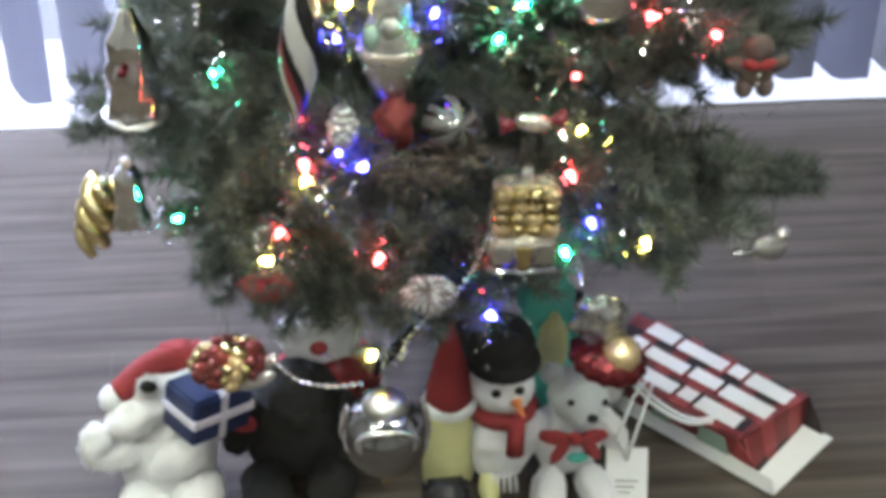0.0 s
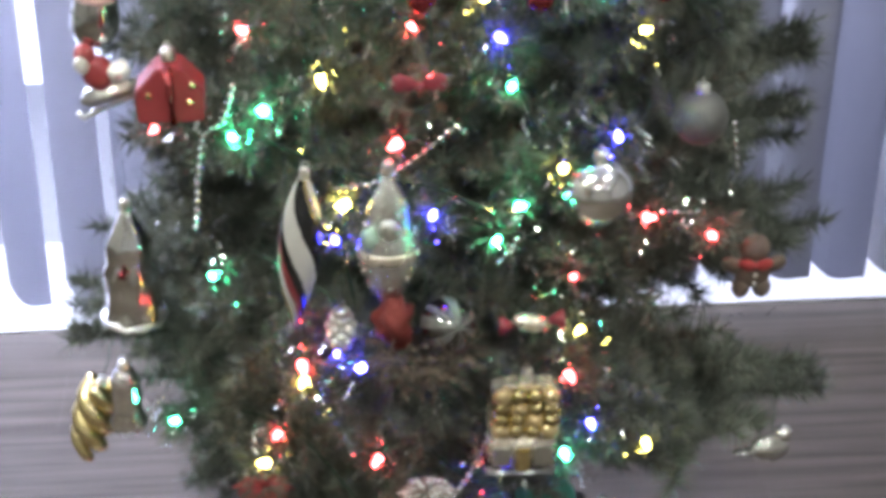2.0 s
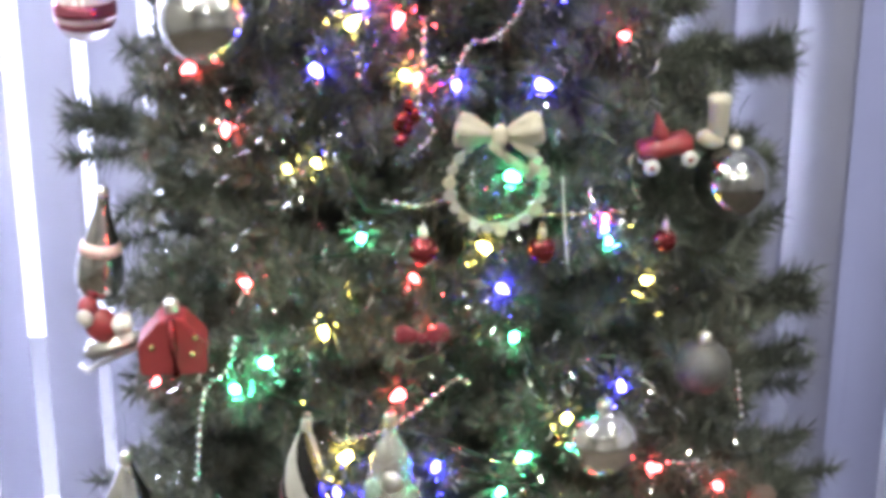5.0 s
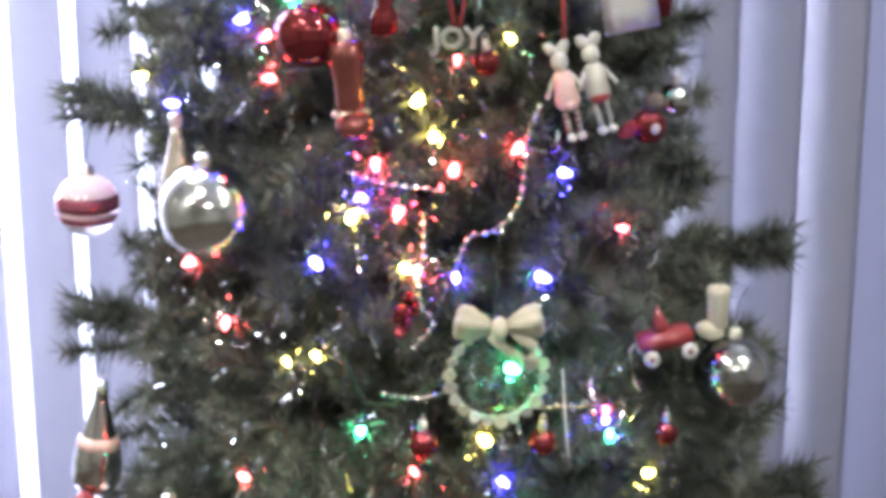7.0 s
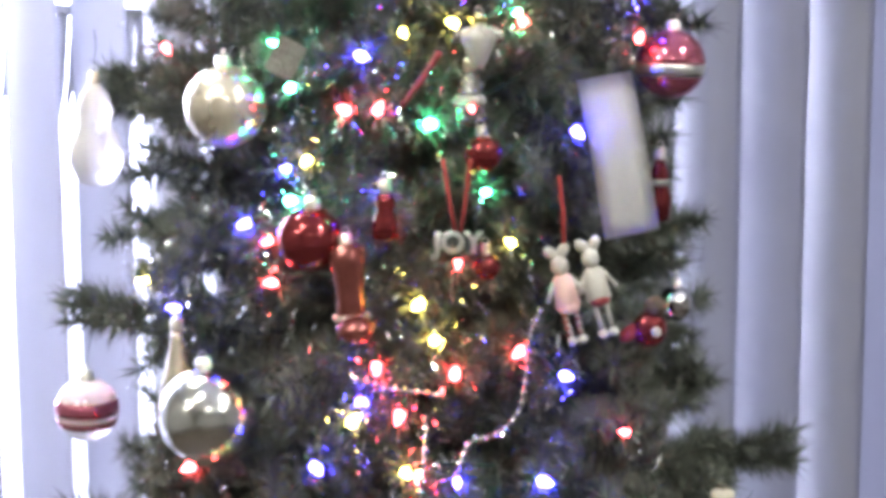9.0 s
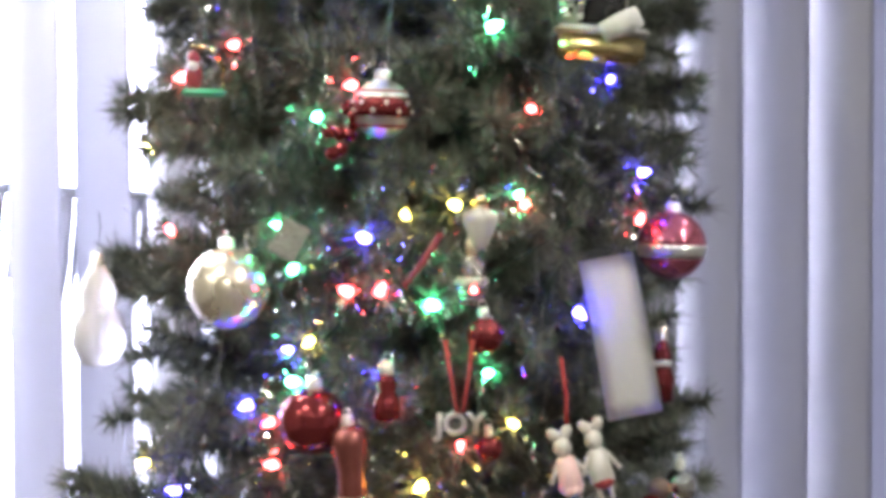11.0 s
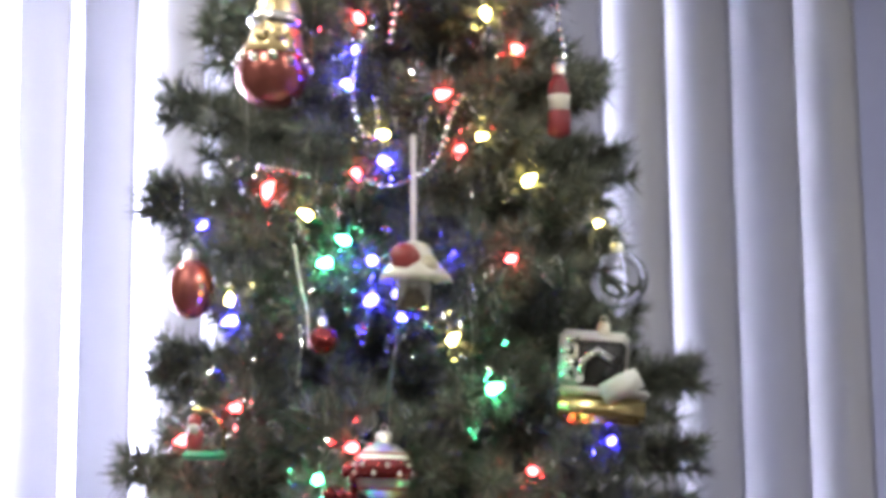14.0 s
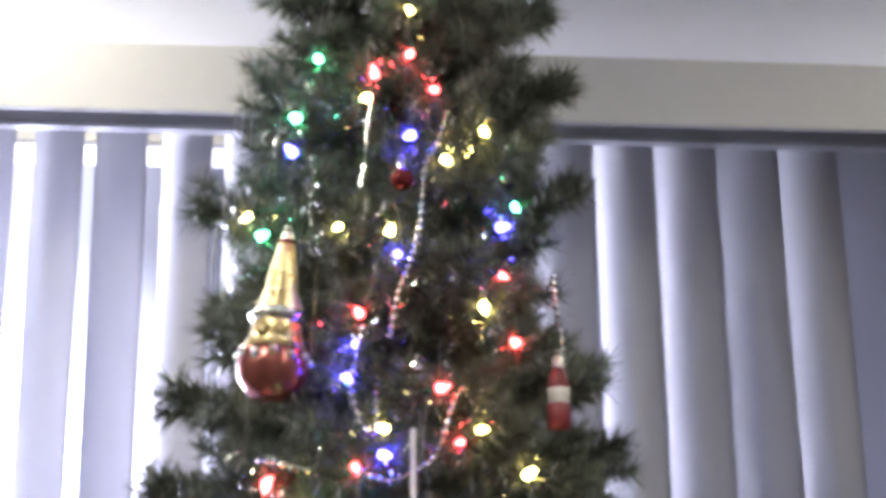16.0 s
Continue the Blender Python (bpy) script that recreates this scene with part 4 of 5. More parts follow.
pr = [(-0.026, -0.024), (0.026, -0.024), (0.027, 0.002), (0.009, 0.022), (-0.009, 0.022), (-0.027, 0.002)]
va, vb = [bm.verts.new((x, -0.016, z)) for x, z in pr], [bm.verts.new((x, 0.016, z)) for x, z in pr]
bm.faces.new(va), bm.faces.new(vb[::-1])
for i in range(6):
    bm.faces.new((va[i], vb[i], vb[(i + 1) % 6], va[(i + 1) % 6]))
bmesh.ops.bevel(bm, geom=bm.edges[:], offset=0.0015, segments=2, affect="EDGES")
part("body", bm, M["redpaint"], bn, smooth=False)
part("ridge", tube(B(), [(0.002, -0.017, -0.024), (0.001, -0.019, 0.0), (0, -0.014, 0.024)], 0.0035, 8), M["redglass"], bn)
for x, z in ((-0.016, 0.0), (0.015, -0.006), (0.018, 0.008)):
    part("window", blob(B(), (x, -0.0165, z), (0.003, 0.0015, 0.003), seg=10), M["gold"], bn, "gold dot window")
cap(bn, 0.027, 0.006)
# silver sleigh with a red rider shape
sl = thing("sleigh_ornament", pose(-0.161, 1.350, 0.688, 0, -18, 0), "frosted silver sleigh ornament with a red sack", "ornament")
part("runner", tube(B(), [(-0.030, 0, -0.022), (-0.027, 0, -0.030), (-0.015, 0, -0.026), (0.028, 0, -0.022), (0.033, 0, -0.014)], 0.003, 7), M["frost"], sl)
part("body", box(B(), -0.022, -0.010, -0.020, 0.026, 0.010, -0.006, 0.004), M["frost"], sl)
part("red_sack", blob(blob(B(), (0.0, 0, 0.006), (0.014, 0.012, 0.016), slot=0), (-0.004, 0, 0.025), (0.009, 0.009, 0.010), slot=0), M["redpaint"], sl, "red painted sack")
part("trim", blob(B(), (-0.008, -0.009, 0.020), (0.007, 0.005, 0.008), seg=12), M["whiteglaze"], sl, "white trim")
part("parcel", box(B(), 0.010, -0.012, -0.004, 0.026, 0.006, 0.010, 0.002), M["paper"], sl, "pale parcel")
hanger(sl, 0.034)
# glass bottle shape
turned("bottle_ornament", (-0.161, 1.370, 0.757), [(0.002, -0.044), (0.015, -0.043), (0.0195, -0.034), (0.020, -0.02), (0.0175, -0.002), (0.011, 0.018), (0.0065, 0.032), (0.005, 0.042), (0.0055, 0.046)],
       M["silver"], "silver and pink ribbed glass bottle ornament", "ornament", (0, 6, 0), lobes=14, depth=0.04,
       extra=(("band", [(0.0186, -0.004), (0.0176, 0.001), (0.0158, 0.006)], M["palepink"], "pale pink band"),))
# brown clay figure with red icing
gb = thing("gingerbread_ornament", pose(0.383, 1.235, 0.552), "brown gingerbread figure ornament with red trim", "ornament")
for nm, c, sz, tn in (("head", (0, 0, 0.016), (0.013, 0.008, 0.013), 0), ("body", (0, 0, -0.006), (0.016, 0.008, 0.016), 0), ("arm", (-0.018, 0, 0.0), (0.011, 0.006, 0.007), 25),
                      ("arm", (0.018, 0, 0.0), (0.011, 0.006, 0.007), -25), ("leg", (-0.009, 0, -0.022), (0.008, 0.007, 0.010), 0), ("leg", (0.009, 0, -0.022), (0.008, 0.007, 0.010), 0)):
    part(nm, blob(B(), c, sz, (0, tn, 0)), M["ginger"], gb)
part("bow", blob(blob(B(), (-0.007, -0.008, 0.004), (0.008, 0.004, 0.005), (0, 20, 0)), (0.007, -0.008, 0.004), (0.008, 0.004, 0.005), (0, -20, 0)), M["red"], gb, "red bow")
for z in (-0.006, -0.014):
    part("button", blob(B(), (0, -0.0085, z), (0.002, 0.0015, 0.002), seg=8), M["whiteglaze"], gb)
hanger(gb, 0.028)
# button wreath with a cream bow
wr = thing("wreath_ornament", pose(0.150, 1.195, 0.868), "wreath ornament of white buttons with a cream fabric bow", "ornament")
part("hoop", tube(B(), [(0.034 * math.cos(a), 0, 0.034 * math.sin(a)) for a in [i * 0.2094 for i in range(30)]], 0.0022, 8, closed=True), M["cream"], wr)
for i in range(17):
    a = 2.2 + i * 0.29
    bt = part("button", lathe(B(), [(0.001, -0.001), (0.0055, -0.001), (0.006, 0.0), (0.0055, 0.0012), (0.004, 0.0007), (0.001, 0.0007)], 12), M["whiteglaze" if i % 3 else "cream"], wr,
              at=pose(0.035 * math.cos(a), -0.004 - 0.001 * (i % 2), 0.035 * math.sin(a), 90 + R_.uniform(-20, 20), R_.uniform(-20, 20), 0) @ Matrix.Scale(R_.uniform(0.6, 1.0), 4))
bm = B()
for i in range(90):
    a, q = R_.uniform(0, 6.283), 0.034 * math.sqrt(R_.uniform(0.05, 1.0))
    p = Vector((q * math.cos(a), 0.004 + R_.uniform(-0.004, 0.006), q * math.sin(a)))
    tube(bm, [p, p + Vector((R_.uniform(-1, 1), R_.uniform(-0.5, 0.5), R_.uniform(-1, 1))).normalized() * R_.uniform(0.008, 0.016)], 0.0007, 3)
part("filling", bm, M["needle"], wr, "green tinsel filling")
for sd in (-1, 1):
    part("bow_loop", lathe(B(), [(0.003, 0.0), (0.008, 0.010), (0.0125, 0.022), (0.013, 0.030), (0.009, 0.0335), (0.003, 0.033)], 20, lobes=4, depth=0.22, flat=0.5), M["cream"], wr, "cream fabric bow loop",
         at=pose(sd * 0.003, -0.014, 0.041, 0, sd * 78, 0) @ Matrix.Diagonal((0.85, 1, 0.88, 1)))
part("knot", blob(B(), (0, -0.018, 0.042), (0.006, 0.007, 0.009), seg=12), M["cream"], wr)
for s, ln in ((-1, 0.042), (1, 0.026)):
    part("ribbon_tail", box(B(), -0.007, -0.001, -ln, 0.007, 0.001, 0, 0.0005), M["cream"], wr, at=pose(0.004 * s, -0.014, 0.038, 0, 48 * s if s < 0 else -55, 0))
hanger(wr, 0.046)
# small stocking
st = thing("stocking_ornament", pose(0.339, 1.290, 0.880), "small cream glass stocking above a dark ball", "ornament")
part("leg", lathe(B(), [(0.006, -0.012), (0.0085, -0.01), (0.0085, 0.014), (0.0095, 0.016), (0.0095, 0.022), (0.003, 0.023)], 16), M["cream"], st)
part("foot", blob(B(), (-0.006, -0.002, -0.013), (0.012, 0.0075, 0.0075), (0, 15, 0)), M["cream"], st)
hanger(st, 0.022)
# red wagon
wg = thing("wagon_ornament", pose(0.285, 1.245, 0.876, 0, -12, 0), "red metal toy wagon ornament with white wheels", "ornament")
part("tray", box(B(), -0.020, -0.011, -0.006, 0.022, 0.011, 0.007, 0.002), M["redpaint"], wg)
for x in (-0.013, 0.017):
    for y in (-0.013, 0.013):
        w = part("wheel", lathe(B(), [(0.001, -0.002), (0.006, -0.002), (0.0065, 0), (0.006, 0.002), (0.001, 0.002)], 16), M["whiteglaze"], wg, at=pose(x, y, -0.010, 90, 0, 0))
        part("hub", blob(B(), (0, 0, 0.002), (0.002, 0.002, 0.001), seg=8), M["redpaint"], w)
part("handle", tube(B(), [(-0.022, 0, 0.0), (-0.027, 0, -0.004), (-0.028, 0, -0.030), (-0.025, 0, -0.038)], 0.0012, 6), M["cream"], wg, "bent cream handle")
part("rider", lathe(B(), [(0.006, 0.007), (0.0062, 0.013), (0.004, 0.018), (0.001, 0.027)], 14), M["redpaint"], wg)
hanger(wg, 0.024)
# copper glass boot
bt = turned("boot_ornament", (0.046, 1.240, 1.075), [(0.008, -0.022), (0.011, -0.014), (0.010, -0.004), (0.0115, 0.01), (0.0135, 0.022), (0.013, 0.032), (0.006, 0.036)], M["copper"], "copper red glass boot-shaped figure", "ornament", (0, -4, 0))
part("foot", blob(B(), (0.002, -0.008, -0.026), (0.0145, 0.016, 0.011)), M["copper"], bt)
part("trim", tube(B(), [(0.0115 * math.cos(i * 0.39), 0.0115 * math.sin(i * 0.39), -0.018) for i in range(16)], 0.003, 7, closed=True), M["pearl"], bt, "pale trim")
# word ornament
jo = thing("word_ornament", pose(0.123, 1.222, 1.114), "beaded silver word ornament reading JOY", "ornament")
cu = bpy.data.curves.new("letters", "FONT")
cu.body, cu.size, cu.extrude, cu.bevel_depth, cu.align_x = "JOY", 0.021, 0.0012, 0.0007, "CENTER"
tmp = bpy.data.objects.new("letters_tmp", cu)
letters = new("letters", bpy.data.meshes.new_from_object(tmp))
bpy.data.objects.remove(tmp)
letters.data.materials.clear()
letters.data.materials.append(M["frost"])
letters.parent, letters.matrix_basis = jo, pose(0, 0, -0.008, 90, 0, 0)
for s in (-1, 1):
    part("ribbon", tube(B(), [(0.002 * s, 0, 0.007), (0.006 * s, 0.004, 0.03), (0.010 * s, 0.01, 0.058)], 0.0018, 6), M["red"], jo, "dark red ribbon")
# pair of jointed figures with white hats
nu = thing("doll_ornament", pose(0.216, 1.246, 1.074, 0, -13, 0) @ Matrix.Scale(1.12, 4), "pair of plain white and pink jointed toy figures", "ornament")
for sx, coat in ((-0.010, "palepink"), (0.011, "whiteglaze")):
    bm = B()
    lathe(bm, [(0.006, -0.012), (0.0085, -0.010), (0.0065, 0.010), (0.004, 0.012)], 12, slot=1, m=pose(sx, 0, 0))
    blob(bm, (sx, 0, 0.018), (0.006, 0.006, 0.007), slot=0, seg=12)
    for q in (-1, 1):
        lathe(bm, [(0.0015, 0.0), (0.004, 0.005), (0.0032, 0.010), (0.001, 0.012)], 10, slot=0, flat=0.6, m=pose(sx, 0, 0.022, 0, 38 * q, 0))
    blob(bm, (sx, -0.002, -0.010), (0.0075, 0.007, 0.005), slot=1 if sx < 0 else 2, seg=12)
    for k in (-1, 1):
        tube(bm, [(sx + 0.004 * k, 0, -0.012), (sx + 0.0035 * k + 0.001, -0.001, -0.030)], 0.0016, 6, slot=0)
        for q in range(4 if sx < 0 else 0):
            blob(bm, (sx + 0.0038 * k, -0.0005, -0.015 - 0.0045 * q), (0.0021, 0.0021, 0.0011), slot=2, seg=8)
        blob(bm, (sx + 0.0035 * k + 0.001, -0.003, -0.033), (0.0035, 0.005, 0.0028), slot=0, seg=10)
        tube(bm, [(sx + 0.006 * k, 0, 0.008), (sx + 0.013 * k, -0.002, -0.004)], 0.0016, 6, slot=0)
    part("toy_figure", bm, [M["whiteglaze"], M[coat], M["redpaint"]], nu)
part("ribbon", tube(B(), [(-0.004, 0, 0.032), (0, 0.002, 0.05), (0.003, 0.006, 0.075)], 0.0016, 6), M["red"], nu, "red ribbon")
# red and brown small figure
ro = thing("figure_ornament", pose(0.277, 1.285, 1.038), "small red and brown painted figure with a pale star", "ornament")
part("body", blob(B(), (0, 0, -0.004), (0.014, 0.011, 0.014)), M["redglass"], ro)
part("top", blob(B(), (0.004, 0, 0.014), (0.009, 0.008, 0.008)), M["ginger"], ro, "brown round top")
part("wing", blob(B(), (-0.015, -0.002, -0.006), (0.010, 0.004, 0.006), (0, -35, 0)), M["red"], ro)
part("star", blob(B(), (0.003, -0.011, -0.004), (0.004, 0.0015, 0.004), seg=8), M["whiteglaze"], ro)
hanger(ro, 0.021)
# tall teardrop behind the silver ball
turned("teardrop_ornament", (-0.084, 1.325, 0.985), [(0.002, -0.042), (0.012, -0.036), (0.017, -0.022), (0.015, -0.002), (0.009, 0.02), (0.005, 0.04), (0.0035, 0.05)], M["pearl"], "pale pink and pearl glass teardrop", "ornament")
# pale figure at the edge
turned("figure_ornament", (-0.155, 1.455, 1.175), [(0.003, -0.046), (0.016, -0.042), (0.023, -0.026), (0.021, -0.008), (0.014, 0.004), (0.0155, 0.016), (0.012, 0.028), (0.004, 0.042)], M["milk"], "white glazed figure hanging at the edge of the tree", "ornament")
# green foil tag
solid("foil_ornament", box(B(), -0.011, -0.0015, -0.014, 0.011, 0.0015, 0.014, 0.001), M["iridescent"], pose(0.002, 1.265, 1.243, 0, 28, 0), "small pale green foil card near a green bulb", "ornament", smooth=False)
# small angel
an = turned("angel_ornament", (0.140, 1.245, 1.256), [(0.003, -0.020), (0.006, -0.016), (0.0125, 0.0), (0.013, 0.006), (0.005, 0.010), (0.003, 0.012)], M["whiteglaze"], "small white glazed angel shape with gold trim", "ornament")
part("top", blob(B(), (0, 0, 0.015), (0.006, 0.006, 0.006), seg=12), M["gold"], an)
for s in (-1, 1):
    part("wing", blob(B(), (0.011 * s, 0.003, 0.004), (0.009, 0.002, 0.006), (0, 25 * s, 0), seg=12), M["iridescent"], an)
# small red hooded figure
turned("figure_ornament", (0.136, 1.268, 1.212), [(0.003, -0.02), (0.0115, -0.018), (0.012, -0.004), (0.009, 0.004), (0.010, 0.010), (0.006, 0.018), (0.002, 0.024)], M["iridescent"], "small silvery glass figure with white trim", "ornament",
       extra=(("trim", [(0.0118, -0.003), (0.0125, 0.0), (0.0105, 0.003)], M["whiteglaze"], "white trim"),))
# paper strip tucked in the twigs
bm = B()
pts = [(-0.021 + 0.042 * i / 4, 0.0035 * math.sin(i / 4 * math.pi), 0) for i in range(5)]
rows = [[bm.verts.new((x, y * (1 - j / 8) - 0.004 * math.sin(j * 0.5), 0.06 - 0.12 * j / 8)) for x, y, z in pts] for j in range(9)]
for a, b in zip(rows, rows[1:]):
    for i in range(4):
        bm.faces.new((a[i], b[i], b[i + 1], a[i + 1]))
bmesh.ops.solidify(bm, geom=bm.faces[:], thickness=0.0005)
pt = thing("paper_tag", pose(0.2465, 1.262, 1.1705, -8, -10, 0), "blank white paper strip tucked between the branches", "paper tag")
part("sheet", bm, M["paper"], pt)
for i, (x, w) in enumerate(((-0.004, 0.006), (0.005, 0.005))):
    part("mark", box(B(), x - w / 2, -0.0012, -0.003, x + w / 2, -0.0004, 0.0), M["ink"], pt, smooth=False)
# red glass bottle
turned("bottle_ornament", (0.290, 1.318, 1.140), [(0.002, -0.027), (0.009, -0.026), (0.0095, -0.008), (0.006, 0.002), (0.0075, 0.010), (0.004, 0.018), (0.003, 0.024)], M["redglass"], "slim red glass figure with a silver neck", "ornament",
       extra=(("collar", [(0.0065, 0.001), (0.0075, 0.004), (0.0065, 0.007)], M["frost"], "silver collar"),))
# roofed bell with red and cream top
sb = thing("bell_ornament", pose(0.093, 1.270, 1.481), "pale bell-shaped house ornament with red and cream roof", "ornament")
part("roof", lathe(B(), [(0.027, -0.003), (0.025, 0.002), (0.015, 0.014), (0.011, 0.024), (0.004, 0.027)], 20, lobes=5, depth=0.08, flat=0.8), M["whiteglaze"], sb, "snowy white roof")
part("patch", blob(B(), (-0.007, -0.011, 0.013), (0.012, 0.007, 0.011), (0, 25, 0)), M["redpaint"], sb, "red painted patch")
part("patch", blob(B(), (0.010, -0.012, 0.008), (0.007, 0.006, 0.007)), M["cream"], sb, "cream painted patch")
part("body", lathe(B(), [(0.009, -0.026), (0.014, -0.023), (0.0155, -0.006), (0.018, 0.001)], 8, flat=0.8), M["antique"], sb, "grey-brown lower part")
part("ribbon", box(B(), -0.0022, -0.0008, 0.026, 0.0022, 0.0008, 0.108, 0.0004), M["ribbon"], sb, "long lilac ribbon", smooth=False)
# berry cluster
be = thing("berry_pick", pose(0.043, 1.262, 1.322), "cluster of shiny red berries on a pick", "berries")
for i in range(9):
    part("berry", blob(B(), (R_.uniform(-0.013, 0.013), R_.uniform(-0.006, 0.004), R_.uniform(-0.018, 0.018)), (0.0055, 0.0055, 0.0055), seg=12), M["redglass"], be)
be2 = copy_thing(be, pose(0.085, 1.225, 0.905, 0, 40, 60))
# glass fireplace with a golden base
fp = thing("fireplace_ornament", pose(0.237, 1.296, 1.408, 0, 4, 0), "silver and gold glass fireplace ornament with a dark hearth", "ornament")
part("base", box(B(), -0.032, -0.016, -0.034, 0.033, 0.016, -0.012, 0.004), M["gold"], fp, "golden base")
part("ledge", box(B(), -0.034, -0.018, -0.014, 0.035, 0.014, -0.008, 0.002), M["frost"], fp)
part("surround", box(B(), -0.032, -0.006, -0.008, 0.020, 0.014, 0.036, 0.003), M["frost"], fp, "frosted silver surround")
part("hearth", box(B(), -0.020, -0.0105, -0.006, 0.016, -0.0065, 0.028, 0.002), M["blackshine"], fp, "black hearth")
part("arch", tube(B(), [(-0.018, -0.011, -0.004), (-0.017, -0.012, 0.012), (-0.006, -0.013, 0.020), (0.006, -0.012, 0.014)], 0.0035, 8), M["silver"], fp)
part("log", lathe(B(), [(0.008, -0.015), (0.009, 0.0), (0.008, 0.015)], 14), M["grey"], fp, "grey striped log", at=pose(0.012, -0.020, -0.006, 20, 60, 0))
for i in range(4):
    part("brick", box(B(), -0.033 + 0.004 * (i % 2), -0.009, -0.002 + 0.009 * i, -0.023 + 0.004 * (i % 2), -0.004, 0.005 + 0.009 * i, 0.001), M["silver"], fp)
cap(fp, 0.036, 0.005)
# small framed figure
ss = thing("lantern_ornament", pose(-0.061, 1.330, 1.368), "tiny green and red lantern ornament with a white top", "ornament")
part("base", box(B(), -0.017, -0.008, -0.019, 0.017, 0.008, -0.013, 0.002), M["greenpaint"], ss)
part("figure", blob(blob(B(), (-0.008, 0, -0.004), (0.007, 0.006, 0.011)), (-0.008, 0, 0.010), (0.005, 0.005, 0.006)), M["redpaint"], ss)
part("trim", blob(B(), (-0.008, -0.004, 0.004), (0.005, 0.004, 0.004), seg=10), M["whiteglaze"], ss)
part("arch", tube(B(), [(0.014, 0, -0.013), (0.015, 0, 0.004), (0.004, 0, 0.018), (-0.010, 0, 0.019)], 0.0018, 6), M["gold"], ss)
hanger(ss, 0.019)
# big red and gold glass drop
gu = turned("drop_ornament", (-0.010, 1.335, 1.690), [(0.002, -0.066), (0.016, -0.064), (0.026, -0.053), (0.029, -0.040), (0.027, -0.028), (0.0215, -0.018), (0.019, -0.008), (0.020, 0.002), (0.017, 0.014), (0.0125, 0.026), (0.011, 0.040), (0.008, 0.054), (0.0065, 0.064), (0.006, 0.068)],
            M["copper"], "large red and gold blown-glass drop with beaded trim", "ornament", (0, 5, 0),
            extra=(("upper", [(0.0275, -0.026), (0.0225, -0.017), (0.0200, -0.008), (0.0210, 0.002), (0.018, 0.014), (0.0135, 0.026), (0.012, 0.040), (0.009, 0.054), (0.007, 0.064)], M["palegold"], "golden upper glass"),
                   ("belt", [(0.0205, -0.004), (0.0235, 0.0), (0.0235, 0.004), (0.020, 0.008)], M["silver"], "silver belt")))
for sx in (-0.011, 0.003):
    part("block", box(B(), sx - 0.006, -0.0245, -0.020, sx + 0.006, -0.0165, -0.007, 0.003), M["palegold"], gu, "pale gold raised block")
for i in range(12):
    a = i * 0.5236
    part("bead", blob(B(), (0.0285 * math.cos(a), 0.0285 * math.sin(a), -0.033 + 0.002 * (i % 2)), (0.0038, 0.0038, 0.0038), seg=10), M["frost"], gu)
# slim red and white figure on the other side
turned("figure_ornament", (0.216, 1.345, 1.634), [(0.003, -0.028), (0.009, -0.026), (0.0095, -0.008), (0.0065, -0.002), (0.009, 0.008), (0.0075, 0.016), (0.003, 0.026)], M["wine"], "slim dark red figure with a white middle", "ornament",
       extra=(("middle", [(0.0090, -0.008), (0.0085, 0.0), (0.0095, 0.006)], M["whiteglaze"], "white middle"),))

# small pieces among the needles
pc = thing("pinecone_ornament", pose(0.031, 1.160, 0.551), "small frosted lilac glass pine cone", "ornament")
for j in range(6):
    for i in range(6):
        a = i * 1.047 + j * 0.52
        rr = 0.0095 * math.sin(math.pi * (j + 0.8) / 7)
        part("scale", blob(B(), (rr * math.cos(a), rr * math.sin(a), 0.017 - 0.006 * j), (0.0048, 0.0048, 0.0036), seg=8), M["frost"], pc)
hanger(pc, 0.02)


def tuft(name, at, size, mats, label, category, seed, count=120):
    """A soft tuft of fine curved hairs."""
    rnd = random.Random(seed)
    bm = B()
    for i in range(count):
        d = Vector((rnd.gauss(0, 1), rnd.gauss(0, 1) - 0.3, rnd.gauss(0, 1))).normalized()
        p = Vector((d.x * size[0], d.y * size[1], d.z * size[2]))
        q = p * 1.18 + Vector((rnd.uniform(-0.004, 0.004), 0, -rnd.uniform(0.001, 0.006)))
        tube(bm, [p * 0.3, p, q], [0.0014, 0.0008, 0.0003], 4, slot=i % len(mats))
    return solid(name, bm, mats, pose(*at), label, category)


tuft("feather_bow", (-0.038, 1.178, 0.384), (0.020, 0.012, 0.011), [M["red"], M["brown"], M["brown"]], "fuzzy red and brown bow among the needles", "ornament", 3, 260)
tuft("fluffy_ornament", (0.099, 1.140, 0.398), (0.020, 0.014, 0.014), [M["fluff"], M["white"]], "fluffy pinkish white tuft near the bead string", "ornament", 5, 320)
rb = thing("ribbon_bow", pose(0.094, 1.180, 0.752), "dull red ribbon bow tied to a twig", "bow")
for sd in (-1, 1):
    part("loop", lathe(B(), [(0.002, 0.0), (0.006, 0.008), (0.008, 0.016), (0.005, 0.021), (0.002, 0.021)], 14, flat=0.4), M["wine"], rb, at=pose(0, 0, 0, 0, sd * 80, 0))
part("knot", blob(B(), (0, -0.003, 0), (0.004, 0.004, 0.004), seg=10), M["wine"], rb)
wc = thing("candy_ornament", pose(0.182, 1.152, 0.556), "white and red wrapped candy ornament", "ornament")
part("middle", blob(B(), (0, 0, 0), (0.016, 0.008, 0.008), (0, 10, 0), seg=16), M["pearl"], wc)
for sd in (-1, 1):
    part("wrapper_end", lathe(B(), [(0.002, 0.0), (0.005, 0.006), (0.008, 0.012), (0.002, 0.012)], 12, lobes=6, depth=0.2), M["wine"], wc, at=pose(0.014 * sd, 0, 0.002 * sd, 0, 90 * sd, 0))
